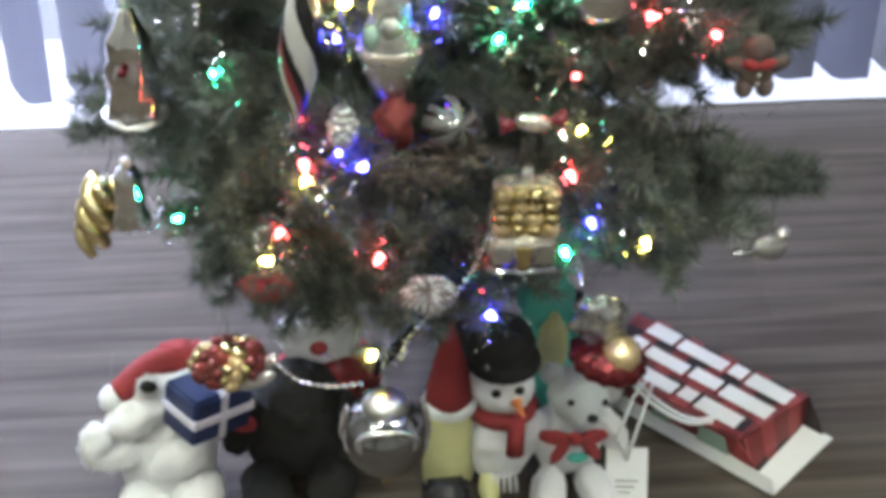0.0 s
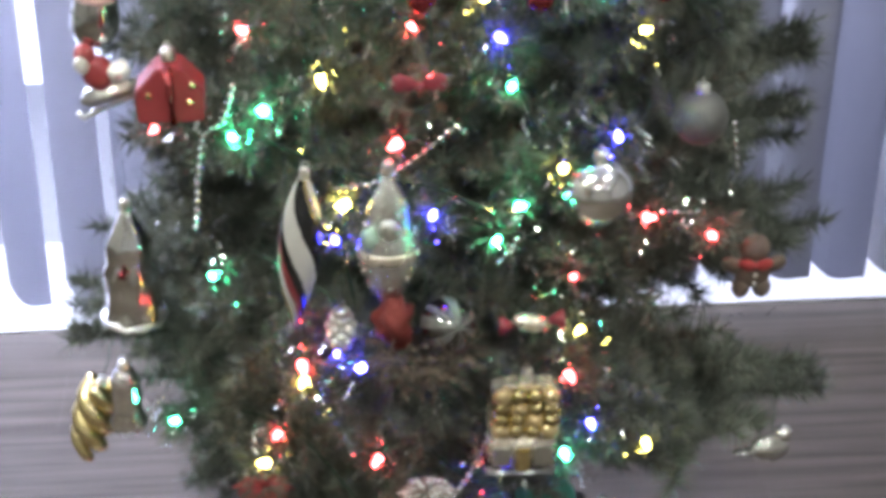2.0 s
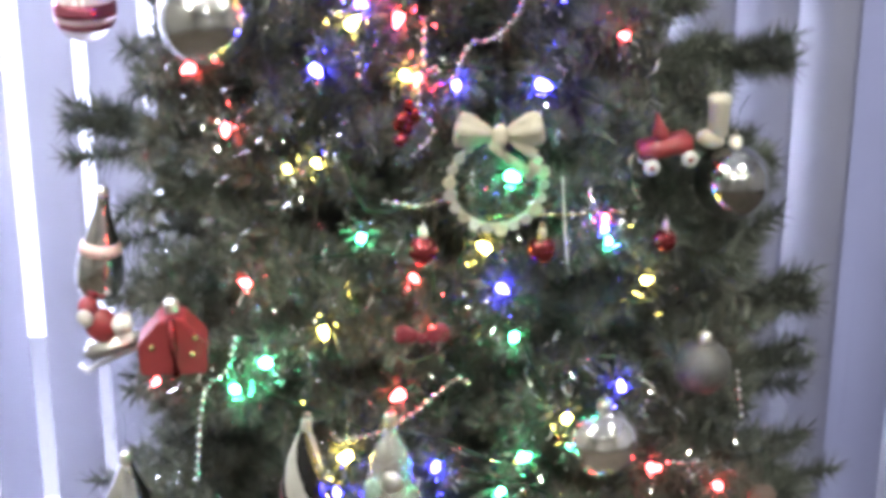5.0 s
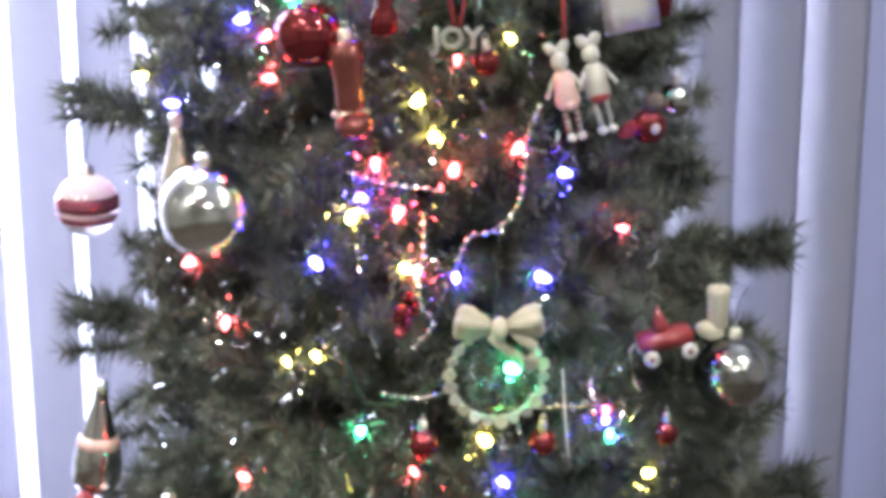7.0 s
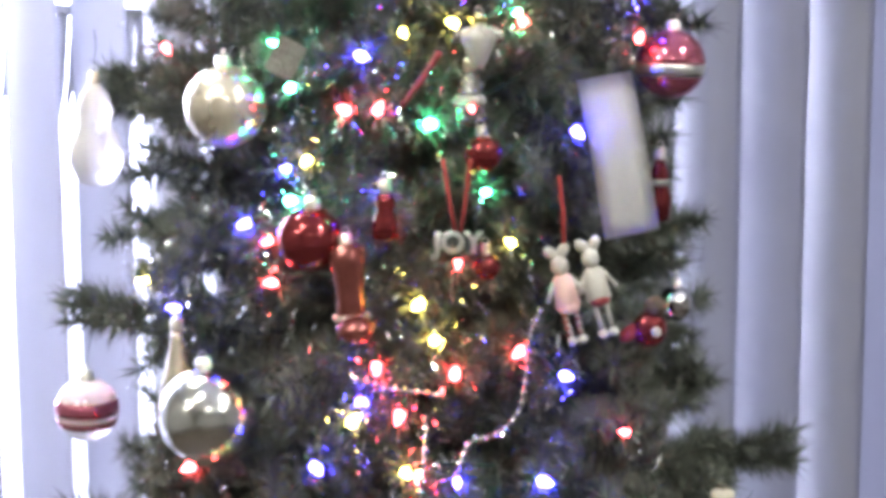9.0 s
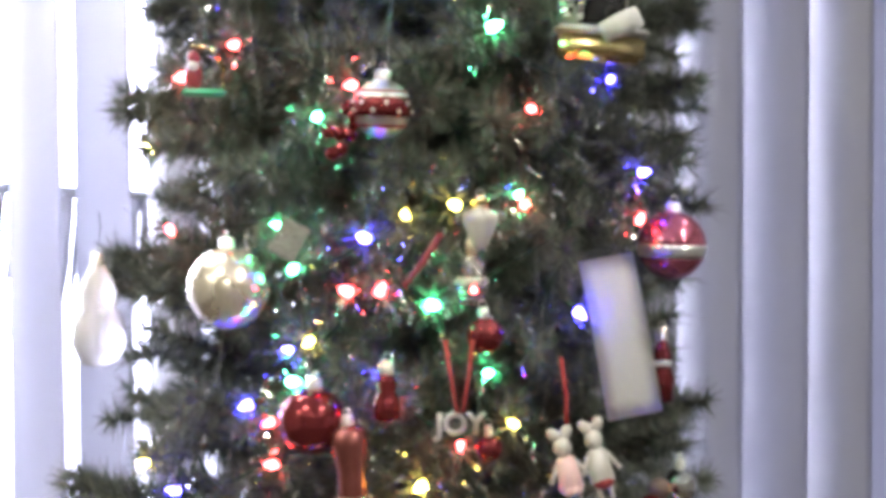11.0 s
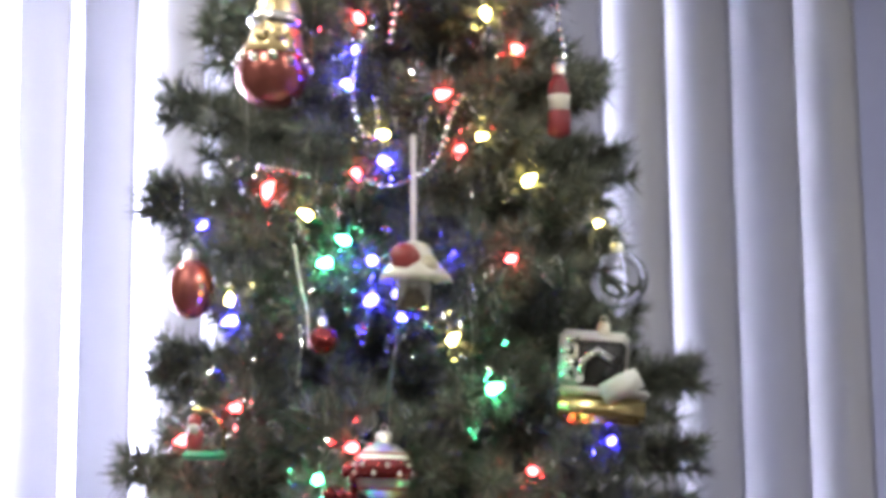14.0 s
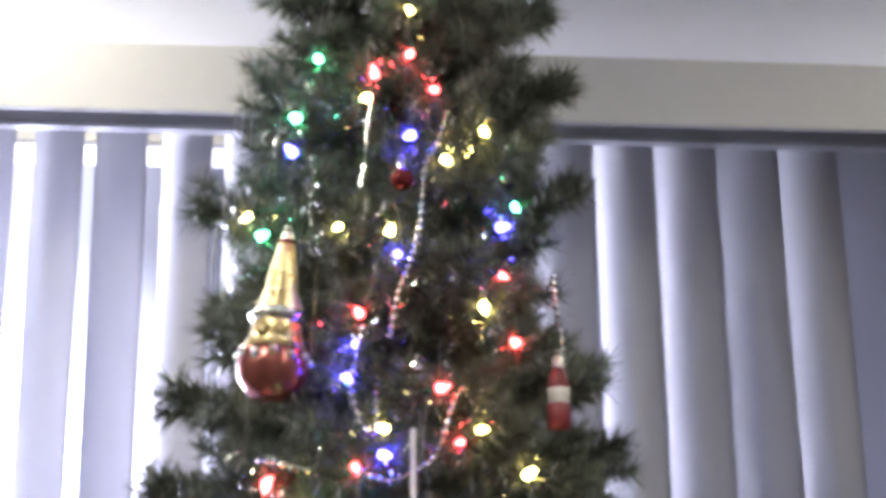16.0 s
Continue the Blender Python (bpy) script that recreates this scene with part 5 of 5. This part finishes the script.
for nm, pts, r_, mt, lb in (("gold_cord", [(0.143, 1.196, 0.841), (0.178, 1.199, 0.840), (0.217, 1.206, 0.837), (0.255, 1.218, 0.834)], 0.0009, "gold", "thin gold cord strung between two twigs"),
                            ("white_thread", [(0.202, 1.210, 0.866), (0.203, 1.202, 0.835), (0.205, 1.192, 0.800)], 0.0008, "thread", "loose pale thread hanging from a twig"),
                            ("white_thread", [(0.005, 1.308, 1.511), (0.010, 1.298, 1.479), (0.015, 1.292, 1.457), (0.016, 1.287, 1.427)], 0.0009, "thread", "loose pale thread hanging from a twig"),
                            ("wine_ribbon", [(0.112, 1.248, 1.248), (0.099, 1.246, 1.228), (0.084, 1.248, 1.208)], 0.0028, "wine", "dark wine-red ribbon end among the needles")):
    solid(nm, tube(B(), curve_points(pts, 0.006), r_, 6), M[mt], pose(0, 0, 0), lb, "ribbon" if "ribbon" in nm else "cord")
rf = turned("figure_ornament", (0.072, 1.242, 1.130), [(0.003, -0.018), (0.010, -0.016), (0.0095, -0.002), (0.006, 0.004), (0.008, 0.010), (0.003, 0.020)], M["redglass"], "small shiny red glass figure", "ornament")

# gold and red cluster over the blue parcel
cl = thing("fruit_ornament", pose(-0.078, 1.225, 0.259), "glass basket ornament of gold and red bumps", "ornament")
for i in range(58):
    a, e = i * 2.39996, math.asin(-0.6 + 1.58 * i / 58)
    size = 0.0045 + 0.0036 * (i * 7 % 5) / 4
    part("bump", blob(B(), (0.030 * math.cos(a) * math.cos(e), 0.022 * math.sin(a) * math.cos(e), 0.021 * math.sin(e)), (size, size * 0.9, size * 1.1), (0, 40 * i, 0), rough=0.12, seg=12),
         M[("redfoil", "gold", "copper", "palegold", "redfoil", "gold", "copper")[i * 5 % 7]], cl)
part("basket", blob(B(), (0, 0, -0.002), (0.030, 0.021, 0.021)), M["pearl"], cl)
part("bow", blob(blob(B(), (0.026, -0.010, -0.016), (0.020, 0.004, 0.008), (0, -25, 0)), (0.036, -0.004, 0.0), (0.014, 0.004, 0.006), (0, -50, 0)), M["iridescent"], cl, "gauzy bow")
hanger(cl, 0.022)


# ---- under the tree ----
def nap(bm, count):
    """Short soft pile standing out of a plush surface."""
    rnd = random.Random(count)
    bm.faces.ensure_lookup_table()
    faces = bm.faces[:]
    for i in range(count):
        f = faces[rnd.randrange(len(faces))]
        p, n_ = f.calc_center_median(), f.normal
        side = n_.cross(Vector((rnd.uniform(-1, 1), rnd.uniform(-1, 1), rnd.uniform(-1, 1)))).normalized()
        p = p + side * rnd.uniform(-0.003, 0.003) - n_ * 0.0005
        tip = p + n_ * rnd.uniform(0.002, 0.0045) + side.cross(n_) * rnd.uniform(-0.0025, 0.0025) + Vector((0, 0, -0.001))
        bm.faces.new([bm.verts.new(q) for q in (p - side * 0.0006, p + side * 0.0006, tip)])


def plush(name, at, label, category, pieces, turn=0):
    """A stuffed toy of rounded parts: (name, centre, size, turn, material)."""
    ob = thing(name, pose(*at, 0, 0, turn), label, category)
    for nm, c, s, t, m in pieces:
        bm = blob(B(), c, s, t, rough=0.16, seg=30)
        if max(s) > 0.011 and m in ("white", "grey", "black"):
            nap(bm, 900 if max(s) > 0.03 else 450)
        part(nm, bm, M[m], ob)
    return ob


# white bear in a red hat, leaning back, with a parcel
wb = plush("teddy_bear", (-0.165, 1.345, 0), "white plush bear in a red hat, leaning back on the floor", "soft toy", [
    ("body", (0.012, -0.015, 0.056), (0.050, 0.046, 0.056), (-15, 10, 0), "white"),
    ("head", (0.008, -0.008, 0.126), (0.034, 0.032, 0.031), (0, 0, 0), "white"),
    ("muzzle", (-0.020, -0.032, 0.116), (0.027, 0.022, 0.020), (0, -28, 0), "white"),
    ("eye", (0.001, -0.026, 0.153), (0.0125, 0.011, 0.0125), (0, 0, 0), "white"),
    ("pupil", (0.001, -0.034, 0.159), (0.0085, 0.006, 0.008), (30, 0, 0), "black"),
    ("arm", (-0.040, -0.040, 0.078), (0.032, 0.018, 0.018), (0, -12, 0), "white"),
    ("paw", (-0.056, -0.045, 0.098), (0.0165, 0.016, 0.023), (0, 10, 0), "white"),
    ("arm", (0.026, -0.056, 0.080), (0.034, 0.016, 0.020), (0, -35, 0), "white"),
    ("leg", (-0.006, -0.078, 0.028), (0.027, 0.040, 0.027), (0, 0, 30), "white"),
    ("leg", (0.042, -0.058, 0.030), (0.026, 0.036, 0.029), (0, 0, -15), "white")])
part("hat", tube(B(), curve_points([(0.052, 0.014, 0.160), (0.034, 0.004, 0.163), (0.012, -0.002, 0.164), (-0.008, -0.010, 0.156), (-0.022, -0.016, 0.144), (-0.034, -0.020, 0.136)], 0.006), 0.014, 12), M["red"], wb, "red felt hat")
part("hat_crown", blob(B(), (0.030, 0.006, 0.160), (0.026, 0.020, 0.020), (0, 15, 0), rough=0.2), M["red"], wb)
part("hat_trim", tube(B(), curve_points([(0.006, -0.022, 0.156), (0.022, -0.024, 0.156), (0.040, -0.018, 0.157), (0.052, -0.006, 0.154)], 0.005), 0.0075, 8), M["white"], wb, "white plush trim")
part("pompom", blob(B(), (-0.037, -0.021, 0.134), (0.014, 0.013, 0.014), rough=0.15), M["white"], wb, "white pompom")
px = thing("gift_box", pose(-0.106, 1.302, 0.142, 0, 10, 38), "small blue gift box with a white ribbon beside a bear", "gift box")
part("box", box(B(), -0.036, -0.026, -0.026, 0.036, 0.026, 0.026, 0.003), M["blue"], px, smooth=False)
part("ribbon", box(B(), -0.0045, -0.0272, -0.0272, 0.0045, 0.0272, 0.0272, 0.001), M["ribbon"], px, "white ribbon", smooth=False)
part("ribbon", box(B(), -0.0375, -0.0276, -0.005, 0.0375, 0.0276, 0.005, 0.001), M["ribbon"], px, "white ribbon", smooth=False)

plush("teddy_bear", (-0.02, 1.355, 0), "black plush bear sitting in the shade of the branches", "soft toy", [
    ("body", (0, 0, 0.062), (0.058, 0.052, 0.065), (0, 0, 0), "black"), ("head", (0.004, -0.004, 0.106), (0.042, 0.038, 0.034), (0, 0, 0), "black"),
    ("muzzle", (0.002, -0.036, 0.100), (0.018, 0.016, 0.014), (0, 0, 0), "black"), ("arm", (-0.055, -0.02, 0.08), (0.020, 0.022, 0.036), (0, 20, 0), "black"),
    ("arm", (0.055, -0.02, 0.08), (0.020, 0.022, 0.036), (0, -20, 0), "black"), ("leg", (-0.034, -0.06, 0.026), (0.026, 0.036, 0.026), (0, 0, 10), "black"),
    ("leg", (0.034, -0.06, 0.026), (0.026, 0.036, 0.026), (0, 0, -10), "black"), ("bow", (-0.055, -0.045, 0.105), (0.016, 0.008, 0.010), (0, 20, 0), "red")])

# bearded doll, plain, one mesh
bm = B()
blob(bm, (0, 0, 0.06), (0.05, 0.045, 0.06), slot=0, rough=0.05)
blob(bm, (-0.006, -0.012, 0.150), (0.036, 0.030, 0.040), slot=1, rough=0.25)
blob(bm, (-0.030, -0.026, 0.172), (0.018, 0.014, 0.016), slot=1, rough=0.2)
blob(bm, (0.0, 0.0, 0.180), (0.026, 0.025, 0.020), slot=1)
blob(bm, (-0.008, -0.040, 0.158), (0.008, 0.007, 0.011), slot=0)
solid("doll", bm, [M["red"], M["white"]], pose(0.016, 1.452, 0, 0, 0, 0) @ Matrix.Diagonal((1.2, 1.1, 0.74, 1)), "plush doll with white beard and red suit under the branches", "soft toy")

# gnome doll, one mesh
bm = B()
lathe(bm, [(0.022, 0.0), (0.028, 0.006), (0.029, 0.05), (0.027, 0.090), (0.022, 0.104)], 22, slot=0, lobes=5, depth=0.03)
tube(bm, [(0.022 * math.cos(i * 0.3142), 0.022 * math.sin(i * 0.3142), 0.107) for i in range(20)], 0.0075, 8, slot=1, closed=True)
lathe(bm, [(0.025, 0.108), (0.022, 0.128), (0.016, 0.160), (0.009, 0.190), (0.002, 0.213)], 20, slot=2, lobes=4, depth=0.04)
for s in (-1, 1):
    blob(bm, (0.020 * s + 0.020, -0.036, 0.016), (0.011, 0.024, 0.012), slot=0)
solid("gnome_doll", bm, [M["yellow"], M["white"], M["red"]], pose(0.137, 1.325, 0, 0, 0, 0), "gnome doll with yellow felt body and tall red hat", "soft toy")

sn = plush("snowman_toy", (0.192, 1.330, 0), "plush snowman with black hat, orange nose and red scarf", "soft toy", [
    ("body", (0, 0, 0.052), (0.038, 0.036, 0.052), (0, 0, 0), "white"), ("head", (0, -0.002, 0.128), (0.034, 0.032, 0.031), (0, 0, 0), "white"),
    ("eye", (-0.010, -0.031, 0.138), (0.0052, 0.003, 0.0052), (0, 0, 0), "black"), ("eye", (0.014, -0.030, 0.140), (0.0052, 0.003, 0.0052), (0, 0, 0), "black"),
    ("arm", (-0.036, -0.006, 0.07), (0.014, 0.014, 0.026), (0, 25, 0), "white"), ("arm", (0.036, -0.006, 0.07), (0.014, 0.014, 0.026), (0, -25, 0), "white")])
part("nose", lathe(B(), [(0.006, 0), (0.004, 0.009), (0.001, 0.020)], 12), M["orange"], sn, "orange felt nose", at=pose(0.010, -0.032, 0.128, 110, 0, 20))
part("hat", blob(B(), (-0.004, 0.008, 0.172), (0.037, 0.035, 0.032), rough=0.05), M["black"], sn, "black plush hat")
part("hat_brim", lathe(B(), [(0.034, 0.154), (0.039, 0.156), (0.038, 0.160), (0.033, 0.162)], 22), M["black"], sn)
part("scarf", tube(B(), [(0.030 * math.cos(i * 0.3142), 0.030 * math.sin(i * 0.3142), 0.098) for i in range(20)], 0.009, 8, closed=True), M["red"], sn, "red scarf")
part("scarf_end", box(B(), 0.002, -0.043, 0.056, 0.020, -0.036, 0.110, 0.003), M["red"], sn, "red scarf end")
for i in range(5):
    part("fringe", tube(B(), [(-0.012 + 0.006 * i, -0.040, 0.036), (-0.012 + 0.0065 * i, -0.044, 0.012)], 0.0018, 5), M["white"], sn)

gb = plush("teddy_bear", (0.262, 1.320, 0), "pale plush bear with grey head and red bow", "soft toy", [
    ("body", (0, 0, 0.058), (0.038, 0.032, 0.048), (0, 0, 0), "white"), ("head", (0.006, -0.006, 0.120), (0.031, 0.029, 0.028), (0, 0, 0), "grey"),
    ("muzzle", (0.013, -0.031, 0.112), (0.017, 0.013, 0.012), (0, 0, 0), "grey"), ("nose", (0.016, -0.043, 0.118), (0.006, 0.004, 0.005), (0, 0, 0), "black"),
    ("eye", (-0.005, -0.031, 0.130), (0.0035, 0.003, 0.0035), (0, 0, 0), "black"), ("eye", (0.031, -0.026, 0.124), (0.0035, 0.003, 0.0035), (0, 0, 0), "black"),
    ("ear", (-0.020, 0.002, 0.142), (0.012, 0.008, 0.012), (0, 0, 0), "grey"), ("ear", (0.042, 0.0, 0.118), (0.012, 0.008, 0.014), (0, 0, 0), "grey"),
    ("arm", (-0.042, -0.01, 0.070), (0.014, 0.014, 0.032), (0, 25, 0), "white"), ("arm", (0.044, -0.01, 0.070), (0.014, 0.014, 0.032), (0, -25, 0), "white"),
    ("leg", (-0.026, -0.050, 0.022), (0.018, 0.042, 0.020), (0, 0, -12), "white"), ("leg", (0.026, -0.050, 0.022), (0.018, 0.042, 0.020), (0, 0, 12), "white"),
    ("bow", (-0.019, -0.034, 0.086), (0.018, 0.006, 0.009), (0, 18, 0), "red"), ("bow", (0.018, -0.034, 0.084), (0.018, 0.006, 0.009), (0, -18, 0), "red"), ("knot", (0.0, -0.038, 0.087), (0.008, 0.007, 0.007), (0, 0, 0), "red"),
    ("ribbon_end", (-0.014, -0.038, 0.070), (0.007, 0.004, 0.018), (0, 25, 0), "red"), ("ribbon_end", (0.018, -0.038, 0.072), (0.007, 0.004, 0.018), (0, -30, 0), "red"),
    ("patch", (0.006, -0.033, 0.056), (0.011, 0.004, 0.007), (0, 0, 0), "teal")])

plush("elf_toy", (0.250, 1.430, 0), "teal and yellowish plush toy behind a snowman", "soft toy", [
    ("body", (0, 0, 0.070), (0.040, 0.036, 0.070), (0, 0, 0), "teal"), ("head", (-0.002, -0.008, 0.160), (0.030, 0.028, 0.034), (0, 0, 0), "teal"),
    ("front", (0.004, -0.030, 0.110), (0.016, 0.012, 0.050), (0, 0, 0), "yellow"), ("arm", (0.040, -0.01, 0.10), (0.012, 0.014, 0.045), (0, -12, 0), "teal")])

cm = thing("camera_box", pose(0.130, 1.268, 0, 0, 0, 4), "small black plastic box standing on the floor", "black box")
part("case", box(B(), -0.024, -0.014, 0, 0.024, 0.014, 0.048, 0.006), M["blackshine"], cm)
part("mark", box(B(), 0.001, -0.0152, 0.018, 0.0028, -0.0142, 0.028), M["paper"], cm, smooth=False)


# paper gift bag lying on its back
def plaid():
    m = material("plaid_paper", (0.34, 0.05, 0.05), 0.5, 0, 30, 0.15)
    n, l = m.node_tree.nodes, m.node_tree.links
    co = n.new("ShaderNodeTexCoord")
    s = n.new("ShaderNodeSeparateXYZ")
    l.new(co.outputs["Object"], s.inputs[0])
    total = None
    for ax in ("X", "Y"):
        w = n.new("ShaderNodeMath")
        w.operation = "PINGPONG"
        w.inputs[1].default_value = 0.022
        l.new(s.outputs[ax], w.inputs[0])
        g = n.new("ShaderNodeMath")
        g.operation = "GREATER_THAN"
        g.inputs[1].default_value = 0.010
        l.new(w.outputs[0], g.inputs[0])
        if total is None:
            total = g
        else:
            a = n.new("ShaderNodeMath")
            a.operation = "ADD"
            l.new(total.outputs[0], a.inputs[0])
            l.new(g.outputs[0], a.inputs[1])
            total = a
    ramp = n.new("ShaderNodeValToRGB")
    ramp.color_ramp.interpolation = "CONSTANT"
    el = ramp.color_ramp.elements
    el[0].position, el[0].color = 0.0, (0.27, 0.05, 0.052, 1)
    el[1].position, el[1].color = 0.33, (0.16, 0.025, 0.028, 1)
    e = el.new(0.8)
    e.color = (0.02, 0.012, 0.014, 1)
    half = n.new("ShaderNodeMath")
    half.operation = "MULTIPLY"
    half.inputs[1].default_value = 0.5
    l.new(total.outputs[0], half.inputs[0])
    l.new(half.outputs[0], ramp.inputs[0])
    hsv = [x for x in n if x.bl_idname == "ShaderNodeHueSaturation"][0]
    l.new(ramp.outputs[0], hsv.inputs["Color"])
    return m


M["plaid"] = plaid()
bag = thing("gift_bag", pose(0.478, 1.270, 0, 0, 0, 133.6) @ Matrix.Diagonal((1, -1, 1, 1)), "red and black plaid paper gift bag lying on the floor", "gift bag")


def slab(corners, thick=0.0012):
    """A thin sheet with the given corners."""
    bm = B()
    bm.faces.new([bm.verts.new(c) for c in corners])
    bmesh.ops.subdivide_edges(bm, edges=bm.edges[:], cuts=5, use_grid_fill=True)
    for v in bm.verts:                       # slightly crumpled
        v.co.z += 0.0022 * noise.noise(v.co * 28) if v.co.z > 0.004 else 0
    bmesh.ops.solidify(bm, geom=bm.faces[:], thickness=thick)
    return bm


BH = 0.050
part("front_panel", slab([(0.052, 0.0, BH), (0.032, 0.108, BH), (0.255, 0.104, BH), (0.235, -0.004, BH)]), M["plaid"], bag, "plaid printed panel", smooth=False)
part("back_panel", slab([(0.0, 0.0, 0.003), (0.0, 0.116, 0.003), (0.25, 0.116, 0.003), (0.25, 0.0, 0.003)]), M["paper"], bag, "white inside of the back panel", smooth=False)
part("side_panel", slab([(0.010, 0.004, 0.006), (0.052, 0.0, BH - 0.001), (0.235, -0.004, BH - 0.001), (0.245, 0.004, 0.006)]), M["plaid"], bag, smooth=False)
part("side_panel", slab([(0.010, 0.112, 0.006), (0.032, 0.108, BH - 0.001), (0.255, 0.104, BH - 0.001), (0.245, 0.112, 0.006)]), M["plaid"], bag, smooth=False)
part("hem", slab([(0.0, -0.002, 0.0035), (0.006, 0.001, 0.022), (0.20, 0.001, 0.022), (0.22, -0.002, 0.0035)]), M["paper"], bag, "white turned-in hem", smooth=False)
part("mouth_fold", slab([(0.030, 0.010, 0.006), (0.050, 0.006, BH - 0.002), (0.036, 0.102, BH - 0.002), (0.034, 0.106, 0.006)]), M["plaid"], bag, "folded plaid edge of the mouth", smooth=False)
for x0, x1, y0, y1 in ((0.060, 0.100, -0.0020, -0.0008), (0.135, 0.160, -0.0020, -0.0008)):
    part("print_patch", slab([(x0, y0, 0.023), (x0 + 0.008, y1, 0.044), (x1, y1, 0.044), (x1, y0, 0.023)]), M["sage"], bag, "sage green printed patch", smooth=False)
part("bottom_panel", slab([(0.250, 0.002, 0.006), (0.238, -0.002, BH - 0.001), (0.257, 0.102, BH - 0.001), (0.250, 0.112, 0.006)]), M["plaid"], bag, smooth=False)
for row, (v0, u0, count) in enumerate(((0.008, 0.064, 3), (0.042, 0.047, 4), (0.076, 0.044, 4))):
    u = u0
    for i in range(count):
        w = (0.052, 0.018, 0.060, 0.036)[(i + 2 * row) % 4]
        part("print_bar", box(B(), u, v0 + 0.003 * (i % 3 == 1), BH + 0.0022, u + w, v0 + 0.022 - 0.003 * (i % 4 == 2), BH + 0.003), M["paper"], bag, "white printed bar", smooth=False)
        u += w + 0.006
for v in (0.004, 0.012):
    part("handle", tube(B(), curve_points([(0.215, v, BH + 0.003), (0.19, -0.016 + v, BH + 0.012), (0.15, -0.024 + v, BH + 0.004), (0.11, -0.018 + v, BH - 0.002), (0.085, v, BH + 0.003)], 0.006), 0.0026, 6), M["paper"], bag, "white cord handle")
tg = thing("price_tag", pose(0.318, 1.262, 0.0, 0, 0, -6), "white card tag on a cord leaning before the bag", "paper tag")
part("card", box(B(), -0.022, -0.0006, 0.0, 0.022, 0.0006, 0.066, 0.0004), M["paper"], tg, smooth=False, at=pose(0, 0, 0, -35, 0, 0))
for i in range(3):
    part("mark", box(B(), -0.012, -0.0013, 0.030 - 0.006 * i, 0.012 - 0.004 * i, -0.0007, 0.032 - 0.006 * i), M["ink"], tg, smooth=False, at=pose(0, 0, 0, -35, 0, 0))
part("cord", tube(B(), [(0, 0.03, 0.044), (-0.012, 0.03, 0.075), (0.004, 0.06, 0.105), (0.020, 0.09, 0.10)], 0.002, 6), M["paper"], tg)
part("cord", tube(B(), [(0, 0.03, 0.044), (0.012, 0.05, 0.08), (0.026, 0.085, 0.10)], 0.002, 6), M["paper"], tg)


# ---- floor planks ----
xs0, plank_w, plank_l = -2.2, 0.126, 1.21
plank_mesh = mesh_of("plank", box(B(), 0, 0, -0.012, plank_l - 0.0002, plank_w - 0.0002, 0.0, 0.0002), M["floor"], False)
for j in range(37):
    y = -2.6 + j * plank_w
    if y + plank_w > WALL_Y + 0.05:
        break
    x = xs0 - (j * 0.43) % plank_l
    while x < 2.8:
        a, b = max(x, -2.2), min(x + plank_l, 2.8)
        if b - a > 0.02:
            p = new("plank", plank_mesh)
            p.parent = floor_ob
            p.location, p.scale = (a, y, 0), ((b - a) / plank_l, 1, 1)
        x += plank_l
